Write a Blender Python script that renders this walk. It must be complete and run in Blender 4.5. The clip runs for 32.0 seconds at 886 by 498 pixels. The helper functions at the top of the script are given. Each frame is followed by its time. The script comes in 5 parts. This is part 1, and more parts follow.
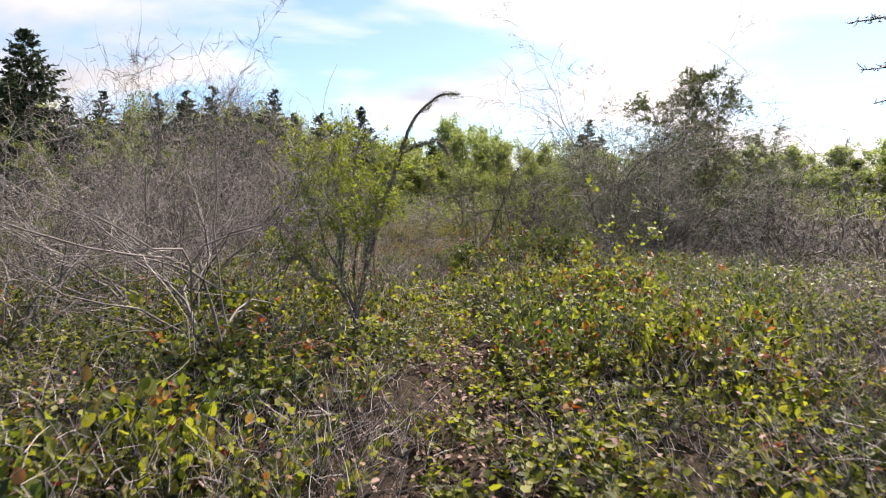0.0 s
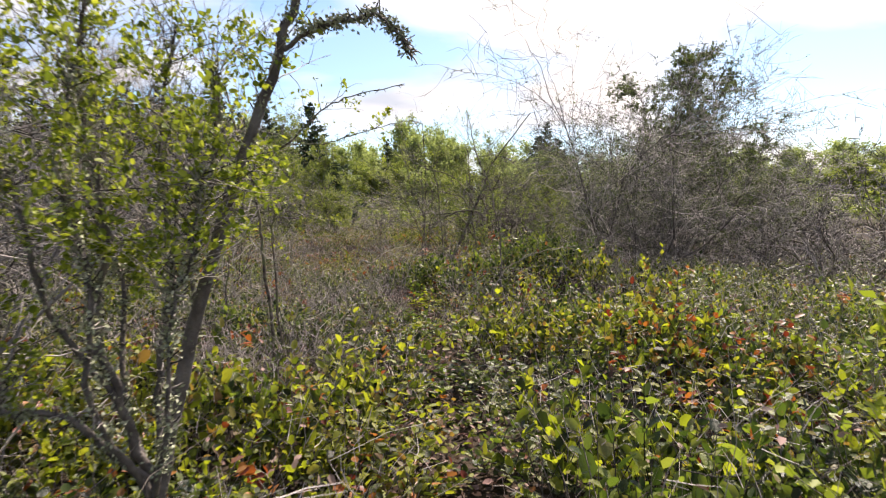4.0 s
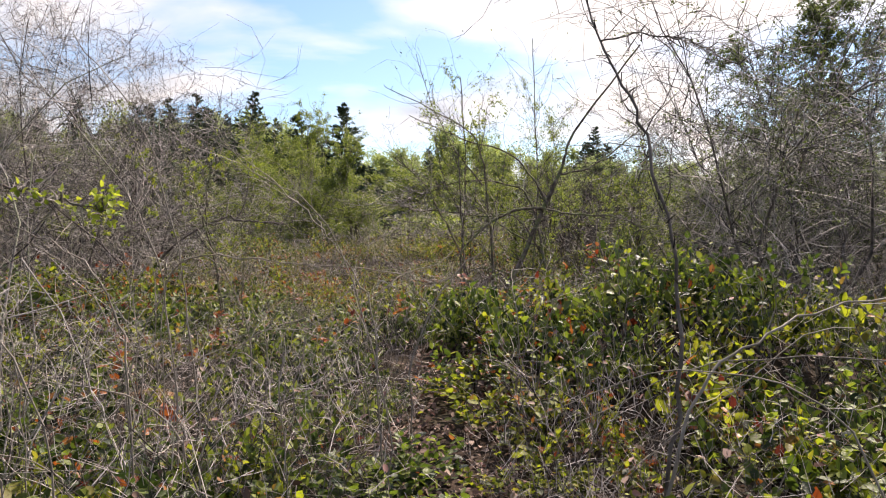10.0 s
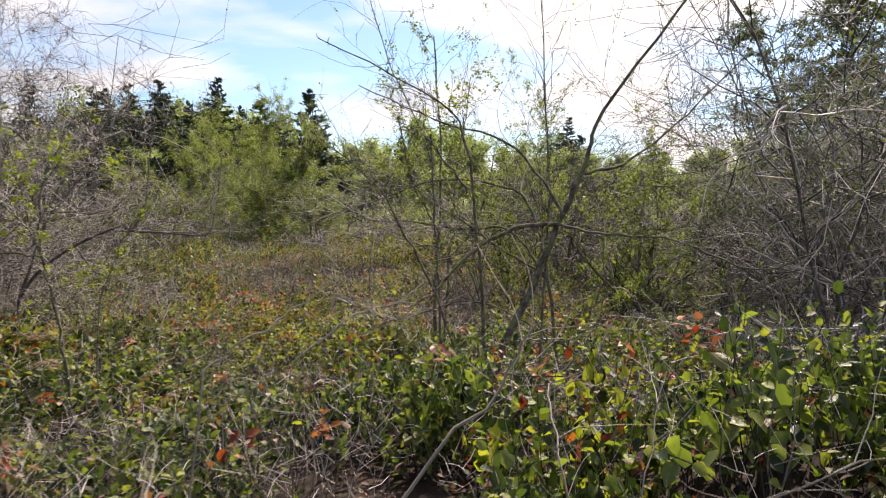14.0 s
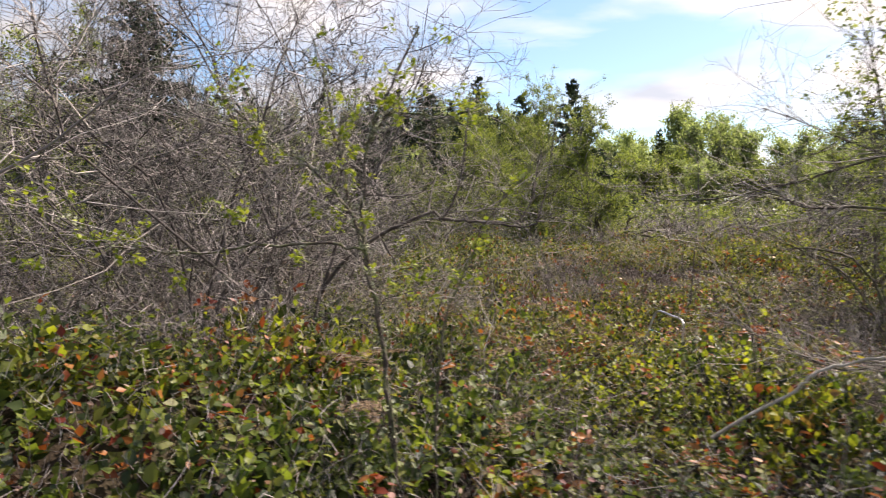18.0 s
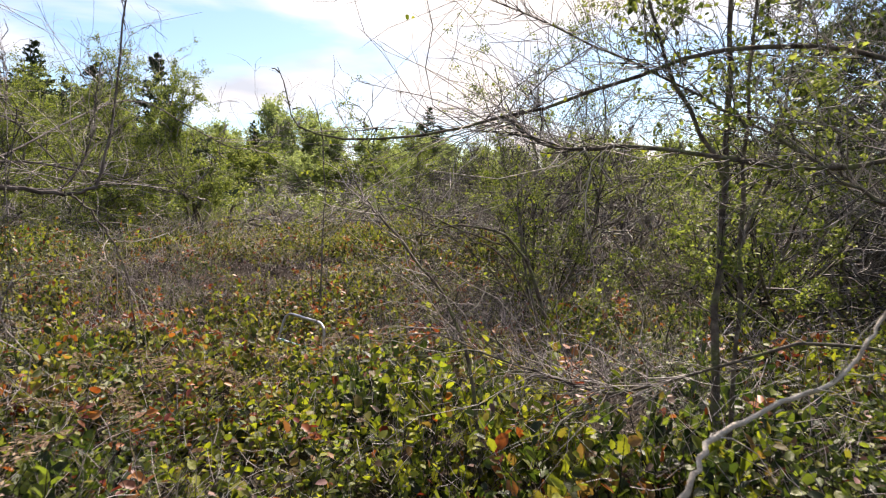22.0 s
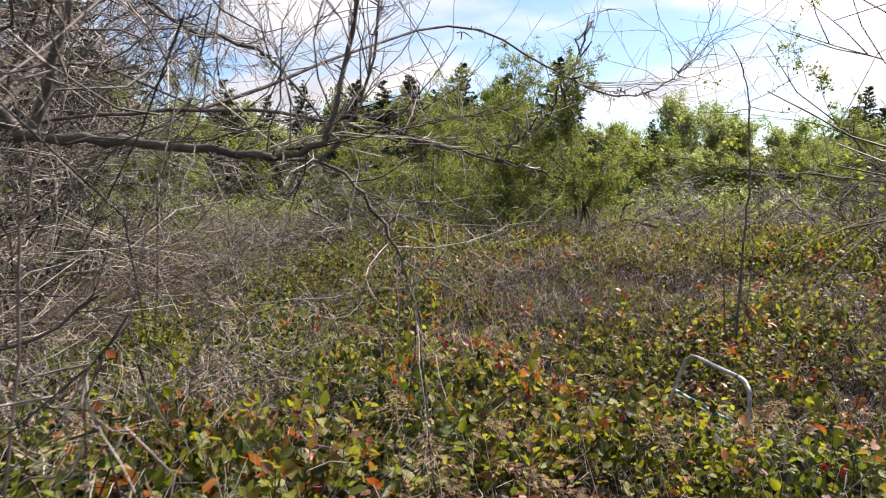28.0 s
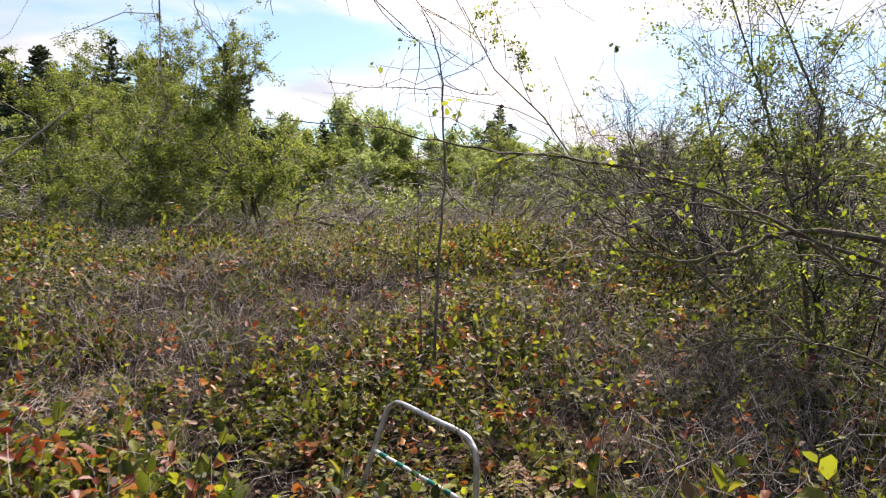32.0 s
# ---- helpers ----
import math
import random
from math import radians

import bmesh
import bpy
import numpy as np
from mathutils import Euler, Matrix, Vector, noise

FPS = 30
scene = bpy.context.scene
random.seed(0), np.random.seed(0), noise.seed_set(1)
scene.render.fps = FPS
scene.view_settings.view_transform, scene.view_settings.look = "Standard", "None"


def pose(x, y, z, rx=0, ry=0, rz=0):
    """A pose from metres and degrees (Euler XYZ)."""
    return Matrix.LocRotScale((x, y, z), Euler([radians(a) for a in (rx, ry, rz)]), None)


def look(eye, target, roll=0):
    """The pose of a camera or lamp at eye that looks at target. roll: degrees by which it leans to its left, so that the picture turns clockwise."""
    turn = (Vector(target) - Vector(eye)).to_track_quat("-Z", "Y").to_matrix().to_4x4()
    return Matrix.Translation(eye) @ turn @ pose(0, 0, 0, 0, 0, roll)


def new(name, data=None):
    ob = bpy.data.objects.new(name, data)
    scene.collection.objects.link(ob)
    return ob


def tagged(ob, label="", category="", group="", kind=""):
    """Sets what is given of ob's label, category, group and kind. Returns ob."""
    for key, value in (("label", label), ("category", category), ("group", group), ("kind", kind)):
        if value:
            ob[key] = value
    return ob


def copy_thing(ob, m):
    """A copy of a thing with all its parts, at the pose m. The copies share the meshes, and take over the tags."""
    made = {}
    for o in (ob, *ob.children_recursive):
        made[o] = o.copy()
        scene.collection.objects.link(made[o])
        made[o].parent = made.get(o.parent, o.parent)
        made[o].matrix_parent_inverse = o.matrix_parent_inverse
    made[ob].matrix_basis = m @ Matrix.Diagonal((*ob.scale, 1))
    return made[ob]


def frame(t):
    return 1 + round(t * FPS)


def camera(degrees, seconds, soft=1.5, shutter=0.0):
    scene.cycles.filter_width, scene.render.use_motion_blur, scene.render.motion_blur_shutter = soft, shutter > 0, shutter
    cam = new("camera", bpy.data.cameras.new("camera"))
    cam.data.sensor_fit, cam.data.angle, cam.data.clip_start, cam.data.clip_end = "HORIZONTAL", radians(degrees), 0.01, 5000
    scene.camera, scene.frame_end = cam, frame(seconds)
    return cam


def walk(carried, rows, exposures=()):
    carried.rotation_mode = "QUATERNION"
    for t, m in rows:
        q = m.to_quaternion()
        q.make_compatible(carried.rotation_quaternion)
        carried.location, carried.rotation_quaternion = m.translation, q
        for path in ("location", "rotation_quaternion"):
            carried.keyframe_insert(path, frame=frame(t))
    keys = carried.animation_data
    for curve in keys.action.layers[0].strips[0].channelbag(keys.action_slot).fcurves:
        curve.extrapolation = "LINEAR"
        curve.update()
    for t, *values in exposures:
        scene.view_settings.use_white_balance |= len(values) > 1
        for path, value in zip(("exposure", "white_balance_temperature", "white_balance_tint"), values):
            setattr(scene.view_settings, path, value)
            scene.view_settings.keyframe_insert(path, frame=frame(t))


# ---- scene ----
cam = camera(68.9, 32.0, 1.1, 0.35)
PATH = [
    (0.0, (0.000, 0.000, 1.450), (0.000, 4.992, 1.162), -0.00),
    (0.5, (-0.066, 0.530, 1.464), (-0.005, 5.521, 1.176), -0.06),
    (1.0, (-0.044, 1.025, 1.457), (-0.027, 6.017, 1.169), -0.39),
    (1.5, (-0.055, 1.509, 1.440), (-0.081, 6.501, 1.152), -0.22),
    (2.0, (-0.055, 1.993, 1.434), (-0.099, 6.985, 1.155), -0.33),
    (2.5, (-0.055, 2.468, 1.451), (-0.090, 7.461, 1.181), -0.32),
    (3.0, (-0.077, 2.964, 1.444), (0.080, 7.954, 1.174), -0.40),
    (3.5, (-0.033, 3.447, 1.428), (0.246, 8.432, 1.158), -0.52),
    (4.0, (0.011, 3.843, 1.416), (0.343, 8.826, 1.155), -0.48),
    (4.5, (0.022, 4.307, 1.422), (0.545, 9.272, 1.162), -0.55),
    (6.5, (0.209, 5.870, 1.409), (0.550, 10.852, 1.148), -0.88),
    (7.0, (0.242, 6.418, 1.344), (0.539, 11.400, 1.057), -0.80),
    (7.5, (0.264, 7.008, 1.266), (0.395, 11.998, 0.979), -0.81),
    (8.0, (0.275, 7.600, 1.210), (0.153, 12.591, 0.931), -0.58),
    (8.5, (0.286, 8.153, 1.255), (0.129, 13.144, 0.994), -0.70),
    (9.0, (0.308, 8.530, 1.289), (0.169, 13.523, 1.062), -0.49),
    (9.5, (0.264, 8.675, 1.324), (0.204, 13.671, 1.124), -0.44),
    (10.0, (0.253, 8.675, 1.313), (0.254, 13.671, 1.130), -0.50),
    (10.5, (0.209, 8.664, 1.325), (0.306, 13.660, 1.133), -0.44),
    (11.0, (0.165, 8.784, 1.296), (0.279, 13.777, 1.069), -0.42),
    (11.5, (0.165, 9.141, 1.375), (0.270, 14.133, 1.113), -0.53),
    (12.0, (0.099, 9.483, 1.377), (0.178, 14.476, 1.124), -0.35),
    (12.5, (0.044, 9.904, 1.430), (0.131, 14.897, 1.168), -0.44),
    (13.0, (0.099, 10.389, 1.435), (0.195, 15.381, 1.156), -0.64),
    (13.5, (0.209, 10.825, 1.531), (0.323, 15.817, 1.278), -0.62),
    (15.5, (0.470, 11.900, 1.600), (1.026, 16.861, 1.312), -0.00),
    (16.0, (0.260, 12.211, 1.547), (0.547, 17.195, 1.278), 0.12),
    (16.5, (0.063, 12.549, 1.529), (-0.513, 17.508, 1.240), -0.04),
    (17.0, (-0.135, 12.881, 1.548), (-1.329, 17.729, 1.269), 0.06),
    (17.5, (-0.500, 13.018, 1.488), (-2.071, 17.757, 1.209), 0.52),
    (18.0, (-1.022, 13.131, 1.476), (-2.650, 17.850, 1.199), 0.28),
    (18.5, (-1.380, 13.330, 1.413), (-3.374, 17.906, 1.120), -0.05),
    (19.0, (-1.690, 13.553, 1.375), (-3.748, 18.102, 1.093), -0.19),
    (19.5, (-1.982, 13.856, 1.341), (-3.984, 18.429, 1.049), -0.25),
    (20.0, (-2.071, 14.111, 1.327), (-3.584, 18.868, 1.038), -0.34),
    (20.5, (-1.934, 14.449, 1.334), (-2.631, 19.391, 1.029), -0.42),
    (21.0, (-1.728, 14.752, 1.315), (-1.311, 19.725, 1.010), -0.39),
    (21.5, (-1.523, 15.043, 1.252), (-0.214, 19.857, 0.933), -0.19),
    (22.0, (-1.352, 15.433, 1.283), (-0.010, 20.239, 0.955), -0.27),
    (22.5, (-1.286, 15.704, 1.231), (-0.282, 20.592, 0.918), -0.30),
    (23.0, (-1.176, 15.958, 1.288), (-1.011, 20.946, 0.984), -0.46),
    (23.5, (-1.156, 16.055, 1.273), (-1.853, 20.998, 0.986), -0.22),
    (24.0, (-1.188, 16.094, 1.262), (-2.305, 20.960, 0.982), -0.09),
    (24.5, (-1.180, 16.167, 1.285), (-2.331, 21.024, 0.997), -0.21),
    (25.0, (-1.136, 16.398, 1.280), (-2.422, 21.219, 0.969), -0.50),
    (25.5, (-1.080, 16.572, 1.270), (-2.716, 21.288, 0.975), -0.42),
    (27.5, (-1.307, 17.292, 1.203), (-2.918, 22.015, 0.891), -0.21),
    (28.0, (-1.344, 17.524, 1.217), (-2.923, 22.259, 0.912), -0.29),
    (28.5, (-1.329, 17.743, 1.259), (-2.883, 22.485, 0.953), -0.27),
    (29.0, (-1.331, 17.887, 1.241), (-2.642, 22.702, 0.930), -0.02),
    (29.5, (-1.420, 18.141, 1.219), (-2.142, 23.078, 0.897), 0.06),
    (30.0, (-1.528, 18.388, 1.205), (-1.573, 23.378, 0.893), 0.10),
    (30.5, (-1.509, 18.556, 1.177), (-1.214, 23.538, 0.872), -0.17),
    (31.0, (-1.433, 18.668, 1.206), (-1.077, 23.645, 0.901), -0.13),
    (31.5, (-1.408, 18.899, 1.184), (-0.825, 23.854, 0.853), 0.12),
    (32.0, (-1.438, 19.112, 1.190), (-0.580, 24.027, 0.868), 0.20),
]
walk(cam, [(t, look(eye, target, roll)) for t, eye, target, roll in PATH], [(0, 1.08, 7030, 18.5), (32, 1.08, 7030, 18.5)])

# ---- world, sun ----
SUN_EL, SUN_AZ = radians(50), radians(32)      # ahead of the walk and to its right
world = bpy.data.worlds.new("sky")
scene.world = world
world.use_nodes = True
wn, wl = world.node_tree.nodes, world.node_tree.links
wn.clear()


def wnode(kind, **props):
    n = wn.new(kind)
    for k, v in props.items():
        n.inputs[k].default_value = v
    return n


w_out, w_bg = wn.new("ShaderNodeOutputWorld"), wnode("ShaderNodeBackground", Strength=0.046)
w_sky = wn.new("ShaderNodeTexSky")
w_sky.sky_type, w_sky.sun_disc = "NISHITA", False
w_sky.sun_elevation, w_sky.sun_rotation = SUN_EL, SUN_AZ
w_sky.air_density, w_sky.dust_density, w_sky.ozone_density = 1.0, 0.6, 1.2
w_co = wn.new("ShaderNodeTexCoord")
w_sep = wn.new("ShaderNodeSeparateXYZ")
wl.new(w_co.outputs["Generated"], w_sep.inputs[0])
w_h = wn.new("ShaderNodeMath")
w_h.operation, w_h.inputs[1].default_value = "ADD", 0.32
wl.new(w_sep.outputs["Z"], w_h.inputs[0])
w_dx, w_dy, w_cmb = wn.new("ShaderNodeMath"), wn.new("ShaderNodeMath"), wn.new("ShaderNodeCombineXYZ")
for n, axis, slot in ((w_dx, "X", 0), (w_dy, "Y", 1)):
    n.operation = "DIVIDE"
    wl.new(w_sep.outputs[axis], n.inputs[0])
    wl.new(w_h.outputs[0], n.inputs[1])
    wl.new(n.outputs[0], w_cmb.inputs[slot])
w_map = wn.new("ShaderNodeMapping")
w_map.inputs["Location"].default_value = (0.62, 0.35, 0.0)
w_map.inputs["Scale"].default_value = (0.75, 1.25, 1.0)
wl.new(w_cmb.outputs[0], w_map.inputs[0])
w_noise = wnode("ShaderNodeTexNoise", Scale=1.5, Detail=7.0, Roughness=0.48, Distortion=0.25)
wl.new(w_map.outputs[0], w_noise.inputs["Vector"])
w_ramp = wn.new("ShaderNodeValToRGB")
w_ramp.color_ramp.elements[0].position, w_ramp.color_ramp.elements[1].position = 0.44, 0.57
wl.new(w_noise.outputs["Fac"], w_ramp.inputs[0])
w_shade = wnode("ShaderNodeTexNoise", Scale=2.3, Detail=5.0)
wl.new(w_map.outputs[0], w_shade.inputs["Vector"])
w_cloud = wn.new("ShaderNodeValToRGB")
w_cloud.color_ramp.elements[0].position, w_cloud.color_ramp.elements[0].color = 0.30, (7.2, 8.1, 9.4, 1)
w_cloud.color_ramp.elements[1].position, w_cloud.color_ramp.elements[1].color = 0.55, (12.2, 12.1, 12.0, 1)
wl.new(w_shade.outputs["Fac"], w_cloud.inputs[0])
w_mix = wn.new("ShaderNodeMix")
w_mix.data_type = "RGBA"
w_lift = wn.new("ShaderNodeMix")
w_lift.data_type, w_lift.blend_type = "RGBA", "MULTIPLY"
w_lift.inputs["Factor"].default_value = 1.0
w_lift.inputs["B"].default_value = (1.65, 1.95, 2.15, 1)
wl.new(w_sky.outputs[0], w_lift.inputs["A"])
wl.new(w_ramp.outputs["Color"], w_mix.inputs["Factor"])
wl.new(w_lift.outputs["Result"], w_mix.inputs["A"])
# clouds shine most towards the sun
w_dot = wn.new("ShaderNodeVectorMath")
w_dot.operation = "DOT_PRODUCT"
w_dot.inputs[1].default_value = (math.sin(SUN_AZ) * math.cos(SUN_EL), math.cos(SUN_AZ) * math.cos(SUN_EL), math.sin(SUN_EL))
wl.new(w_co.outputs["Generated"], w_dot.inputs[0])
w_fwd = wn.new("ShaderNodeMapRange")
w_fwd.inputs["From Min"].default_value, w_fwd.inputs["From Max"].default_value = -0.3, 0.6
w_fwd.inputs["To Min"].default_value, w_fwd.inputs["To Max"].default_value = 0.18, 1.10
wl.new(w_dot.outputs["Value"], w_fwd.inputs["Value"])
w_lit = wn.new("ShaderNodeMix")
w_lit.data_type, w_lit.blend_type = "RGBA", "MULTIPLY"
w_lit.inputs["Factor"].default_value = 1.0
wl.new(w_cloud.outputs["Color"], w_lit.inputs["A"])
wl.new(w_fwd.outputs["Result"], w_lit.inputs["B"])
wl.new(w_lit.outputs["Result"], w_mix.inputs["B"])
wl.new(w_mix.outputs["Result"], w_bg.inputs["Color"])
wl.new(w_bg.outputs[0], w_out.inputs[0])

sun = new("sun", bpy.data.lights.new("sun", "SUN"))
sun.data.energy, sun.data.angle, sun.data.color = 5.0, radians(0.6), (1.0, 0.93, 0.82)
sun.matrix_world = look((0, 0, 0), (-math.sin(SUN_AZ) * math.cos(SUN_EL), -math.cos(SUN_AZ) * math.cos(SUN_EL), -math.sin(SUN_EL)))


# ---- materials ----
def ramp_node(nodes, stops):
    r = nodes.new("ShaderNodeValToRGB")
    els = r.color_ramp.elements
    while len(els) < len(stops):
        els.new(0.5)
    for e, (p, c) in zip(els, stops):
        e.position, e.color = p, (*c, 1)
    return r


def material(name, stops, scale=6.0, rough=0.8, island=0.0, glow=0.0, glow_tint=(1, 1, 1), bump=0.0, bump_scale=60.0, stain=None, spec=0.15, metal=0.0, per_object=0.0):
    """Base colour from a ramp over noise; island: share of the ramp driven per leaf or twig; glow: share of light let through (thin leaves)."""
    m = bpy.data.materials.new(name)
    m.use_nodes = True
    n, l = m.node_tree.nodes, m.node_tree.links
    bsdf, out = n["Principled BSDF"], n["Material Output"]
    co = n.new("ShaderNodeTexCoord")
    tex = n.new("ShaderNodeTexNoise")
    tex.inputs["Scale"].default_value, tex.inputs["Detail"].default_value = scale, 6
    l.new(co.outputs["Object"], tex.inputs["Vector"])
    fac = tex.outputs["Fac"]

    def blend(a, b, share):
        x = n.new("ShaderNodeMix")
        x.inputs["Factor"].default_value = share
        l.new(a, x.inputs["A"])
        l.new(b, x.inputs["B"])
        return x.outputs["Result"]
    if island:
        fac = blend(fac, n.new("ShaderNodeNewGeometry").outputs["Random Per Island"], island)
    if per_object:
        fac = blend(fac, n.new("ShaderNodeObjectInfo").outputs["Random"], per_object)
    ramp = ramp_node(n, stops)
    l.new(fac, ramp.inputs[0])
    colour = ramp.outputs["Color"]
    if stain:
        tint, s_scale, lo, hi = stain
        t2 = n.new("ShaderNodeTexNoise")
        t2.inputs["Scale"].default_value, t2.inputs["Detail"].default_value = s_scale, 4
        l.new(co.outputs["Object"], t2.inputs["Vector"])
        r2 = ramp_node(n, [(lo, (0, 0, 0)), (hi, (1, 1, 1))])
        l.new(t2.outputs["Fac"], r2.inputs[0])
        mx = n.new("ShaderNodeMix")
        mx.data_type = "RGBA"
        l.new(r2.outputs["Color"], mx.inputs["Factor"])
        l.new(colour, mx.inputs["A"])
        mx.inputs["B"].default_value = (*tint, 1)
        colour = mx.outputs["Result"]
    l.new(colour, bsdf.inputs["Base Color"])
    bsdf.inputs["Roughness"].default_value, bsdf.inputs["Specular IOR Level"].default_value, bsdf.inputs["Metallic"].default_value = rough, spec, metal
    if bump:
        bt, bp = n.new("ShaderNodeTexNoise"), n.new("ShaderNodeBump")
        bt.inputs["Scale"].default_value, bt.inputs["Detail"].default_value = bump_scale, 5
        bp.inputs["Strength"].default_value, bp.inputs["Distance"].default_value = bump, 0.02
        l.new(co.outputs["Object"], bt.inputs["Vector"])
        l.new(bt.outputs["Fac"], bp.inputs["Height"])
        l.new(bp.outputs["Normal"], bsdf.inputs["Normal"])
    if glow:
        tr, ms, tn = n.new("ShaderNodeBsdfTranslucent"), n.new("ShaderNodeMixShader"), n.new("ShaderNodeMix")
        tn.data_type, tn.blend_type = "RGBA", "MULTIPLY"
        tn.inputs["Factor"].default_value, tn.inputs["B"].default_value = 1.0, (*glow_tint, 1)
        l.new(colour, tn.inputs["A"])
        l.new(tn.outputs["Result"], tr.inputs["Color"])
        ms.inputs["Fac"].default_value = glow
        l.new(bsdf.outputs[0], ms.inputs[1])
        l.new(tr.outputs[0], ms.inputs[2])
        l.new(ms.outputs[0], out.inputs["Surface"])
    return m


M_SOIL = material("soil_and_litter", [(0.25, (0.012, 0.008, 0.006)), (0.5, (0.030, 0.020, 0.015)), (0.7, (0.06, 0.04, 0.03)), (0.85, (0.030, 0.028, 0.014))], 9.0, 0.95, bump=0.8, bump_scale=40, stain=((0.05, 0.042, 0.024), 0.35, 0.45, 0.65))
M_SALAL = material("salal_leaf", [(0.20, (0.014, 0.021, 0.008)), (0.34, (0.040, 0.054, 0.015)), (0.47, (0.11, 0.136, 0.026)), (0.62, (0.26, 0.285, 0.043)), (0.74, (0.22, 0.215, 0.050)), (0.79, (0.14, 0.09, 0.05)), (0.88, (0.28, 0.155, 0.075))], 1.1, 0.42, island=0.72, per_object=0.13, glow=0.50, glow_tint=(1.6, 1.68, 0.55), spec=0.26, stain=((0.10, 0.07, 0.045), 55, 0.62, 0.76), bump=0.25, bump_scale=160)
M_SALAL_DARK = material("salal_leaf_deep_green", [(0.20, (0.011, 0.020, 0.009)), (0.36, (0.028, 0.045, 0.017)), (0.53, (0.070, 0.100, 0.028)), (0.70, (0.18, 0.215, 0.05)), (0.80, (0.18, 0.185, 0.06)), (0.88, (0.14, 0.095, 0.055))], 1.1, 0.36, island=0.70, per_object=0.14, glow=0.42, glow_tint=(1.5, 1.66, 0.62), spec=0.34, stain=((0.11, 0.08, 0.05), 50, 0.64, 0.77), bump=0.25, bump_scale=160)
M_SALAL_OLIVE = material("salal_leaf_olive", [(0.22, (0.014, 0.019, 0.008)), (0.36, (0.044, 0.058, 0.018)), (0.48, (0.115, 0.138, 0.030)), (0.62, (0.24, 0.26, 0.048)), (0.73, (0.21, 0.18, 0.055)), (0.79, (0.13, 0.080, 0.05)), (0.88, (0.30, 0.15, 0.065))], 1.1, 0.42, island=0.72, per_object=0.13, glow=0.45, glow_tint=(1.55, 1.60, 0.62), spec=0.28, stain=((0.10, 0.07, 0.045), 55, 0.60, 0.74), bump=0.25, bump_scale=160)
M_RED = material("salal_leaf_red", [(0.25, (0.14, 0.030, 0.020)), (0.42, (0.28, 0.085, 0.028)), (0.58, (0.36, 0.16, 0.045)), (0.72, (0.24, 0.13, 0.06)), (0.85, (0.18, 0.07, 0.05))], 4.0, 0.45, island=0.7, glow=0.34, glow_tint=(1.5, 1.2, 0.7), spec=0.3)
M_DRY = material("dead_leaf", [(0.25, (0.055, 0.034, 0.026)), (0.45, (0.15, 0.095, 0.075)), (0.65, (0.32, 0.235, 0.19)), (0.8, (0.25, 0.14, 0.125))], 5.0, 0.7, island=0.75, glow=0.1, spec=0.25)
M_BRACKEN = material("dead_bracken", [(0.3, (0.085, 0.055, 0.036)), (0.55, (0.20, 0.138, 0.09)), (0.75, (0.36, 0.275, 0.19))], 5.0, 0.85, island=0.5, glow=0.15)
M_HEATH = material("heather_twig", [(0.32, (0.035, 0.029, 0.028)), (0.5, (0.17, 0.145, 0.142)), (0.68, (0.50, 0.445, 0.43))], 2.0, 0.8, island=0.8, per_object=0.15)
M_STRAW = material("dry_stalk", [(0.3, (0.075, 0.062, 0.052)), (0.55, (0.21, 0.185, 0.16)), (0.75, (0.46, 0.42, 0.37))], 4.0, 0.7, island=0.5)
M_TWIG = material("bare_twig", [(0.32, (0.036, 0.030, 0.029)), (0.5, (0.135, 0.115, 0.108)), (0.70, (0.42, 0.375, 0.35))], 3.0, 0.65, island=0.75, stain=((0.24, 0.25, 0.19), 14, 0.55, 0.70), spec=0.3)
M_GREY = material("grey_twig", [(0.3, (0.070, 0.062, 0.057)), (0.5, (0.19, 0.172, 0.158)), (0.7, (0.41, 0.385, 0.36))], 22.0, 0.75, island=0.3, bump=0.5, bump_scale=90, stain=((0.24, 0.255, 0.17), 12, 0.50, 0.64), spec=0.25)
# dark bark; also carries painted shade under the salal and in the hollow
M_TWIG_DARK = material("dark_twig", [(0.32, (0.022, 0.019, 0.019)), (0.5, (0.075, 0.064, 0.06)), (0.7, (0.26, 0.23, 0.215))], 14.0, 0.7, island=0.65, bump=0.4, bump_scale=80)
M_TWIG_MID = material("purplish_twig", [(0.32, (0.028, 0.025, 0.026)), (0.5, (0.118, 0.104, 0.103)), (0.70, (0.38, 0.345, 0.335))], 3.0, 0.65, island=0.78, stain=((0.21, 0.215, 0.16), 14, 0.55, 0.70), spec=0.3)
M_BARK = material("mossy_bark", [(0.3, (0.045, 0.036, 0.03)), (0.5, (0.12, 0.10, 0.085)), (0.7, (0.24, 0.21, 0.18))], 18.0, 0.9, bump=0.7, bump_scale=70, stain=((0.15, 0.165, 0.08), 11, 0.48, 0.62))
M_PALE = material("bleached_wood", [(0.3, (0.30, 0.26, 0.21)), (0.55, (0.48, 0.43, 0.36)), (0.75, (0.62, 0.57, 0.50))], 14.0, 0.8, bump=0.4, bump_scale=90)
M_FRESH = material("fresh_leaf", [(0.25, (0.10, 0.14, 0.022)), (0.5, (0.185, 0.235, 0.036)), (0.75, (0.32, 0.36, 0.06))], 2.0, 0.5, island=0.7, glow=0.40, glow_tint=(1.5, 1.5, 0.75))
M_HAW = material("hawthorn_leaf", [(0.25, (0.055, 0.080, 0.026)), (0.5, (0.15, 0.185, 0.052)), (0.75, (0.30, 0.34, 0.095))], 1.2, 0.5, island=0.65, glow=0.42, glow_tint=(1.5, 1.55, 0.85))
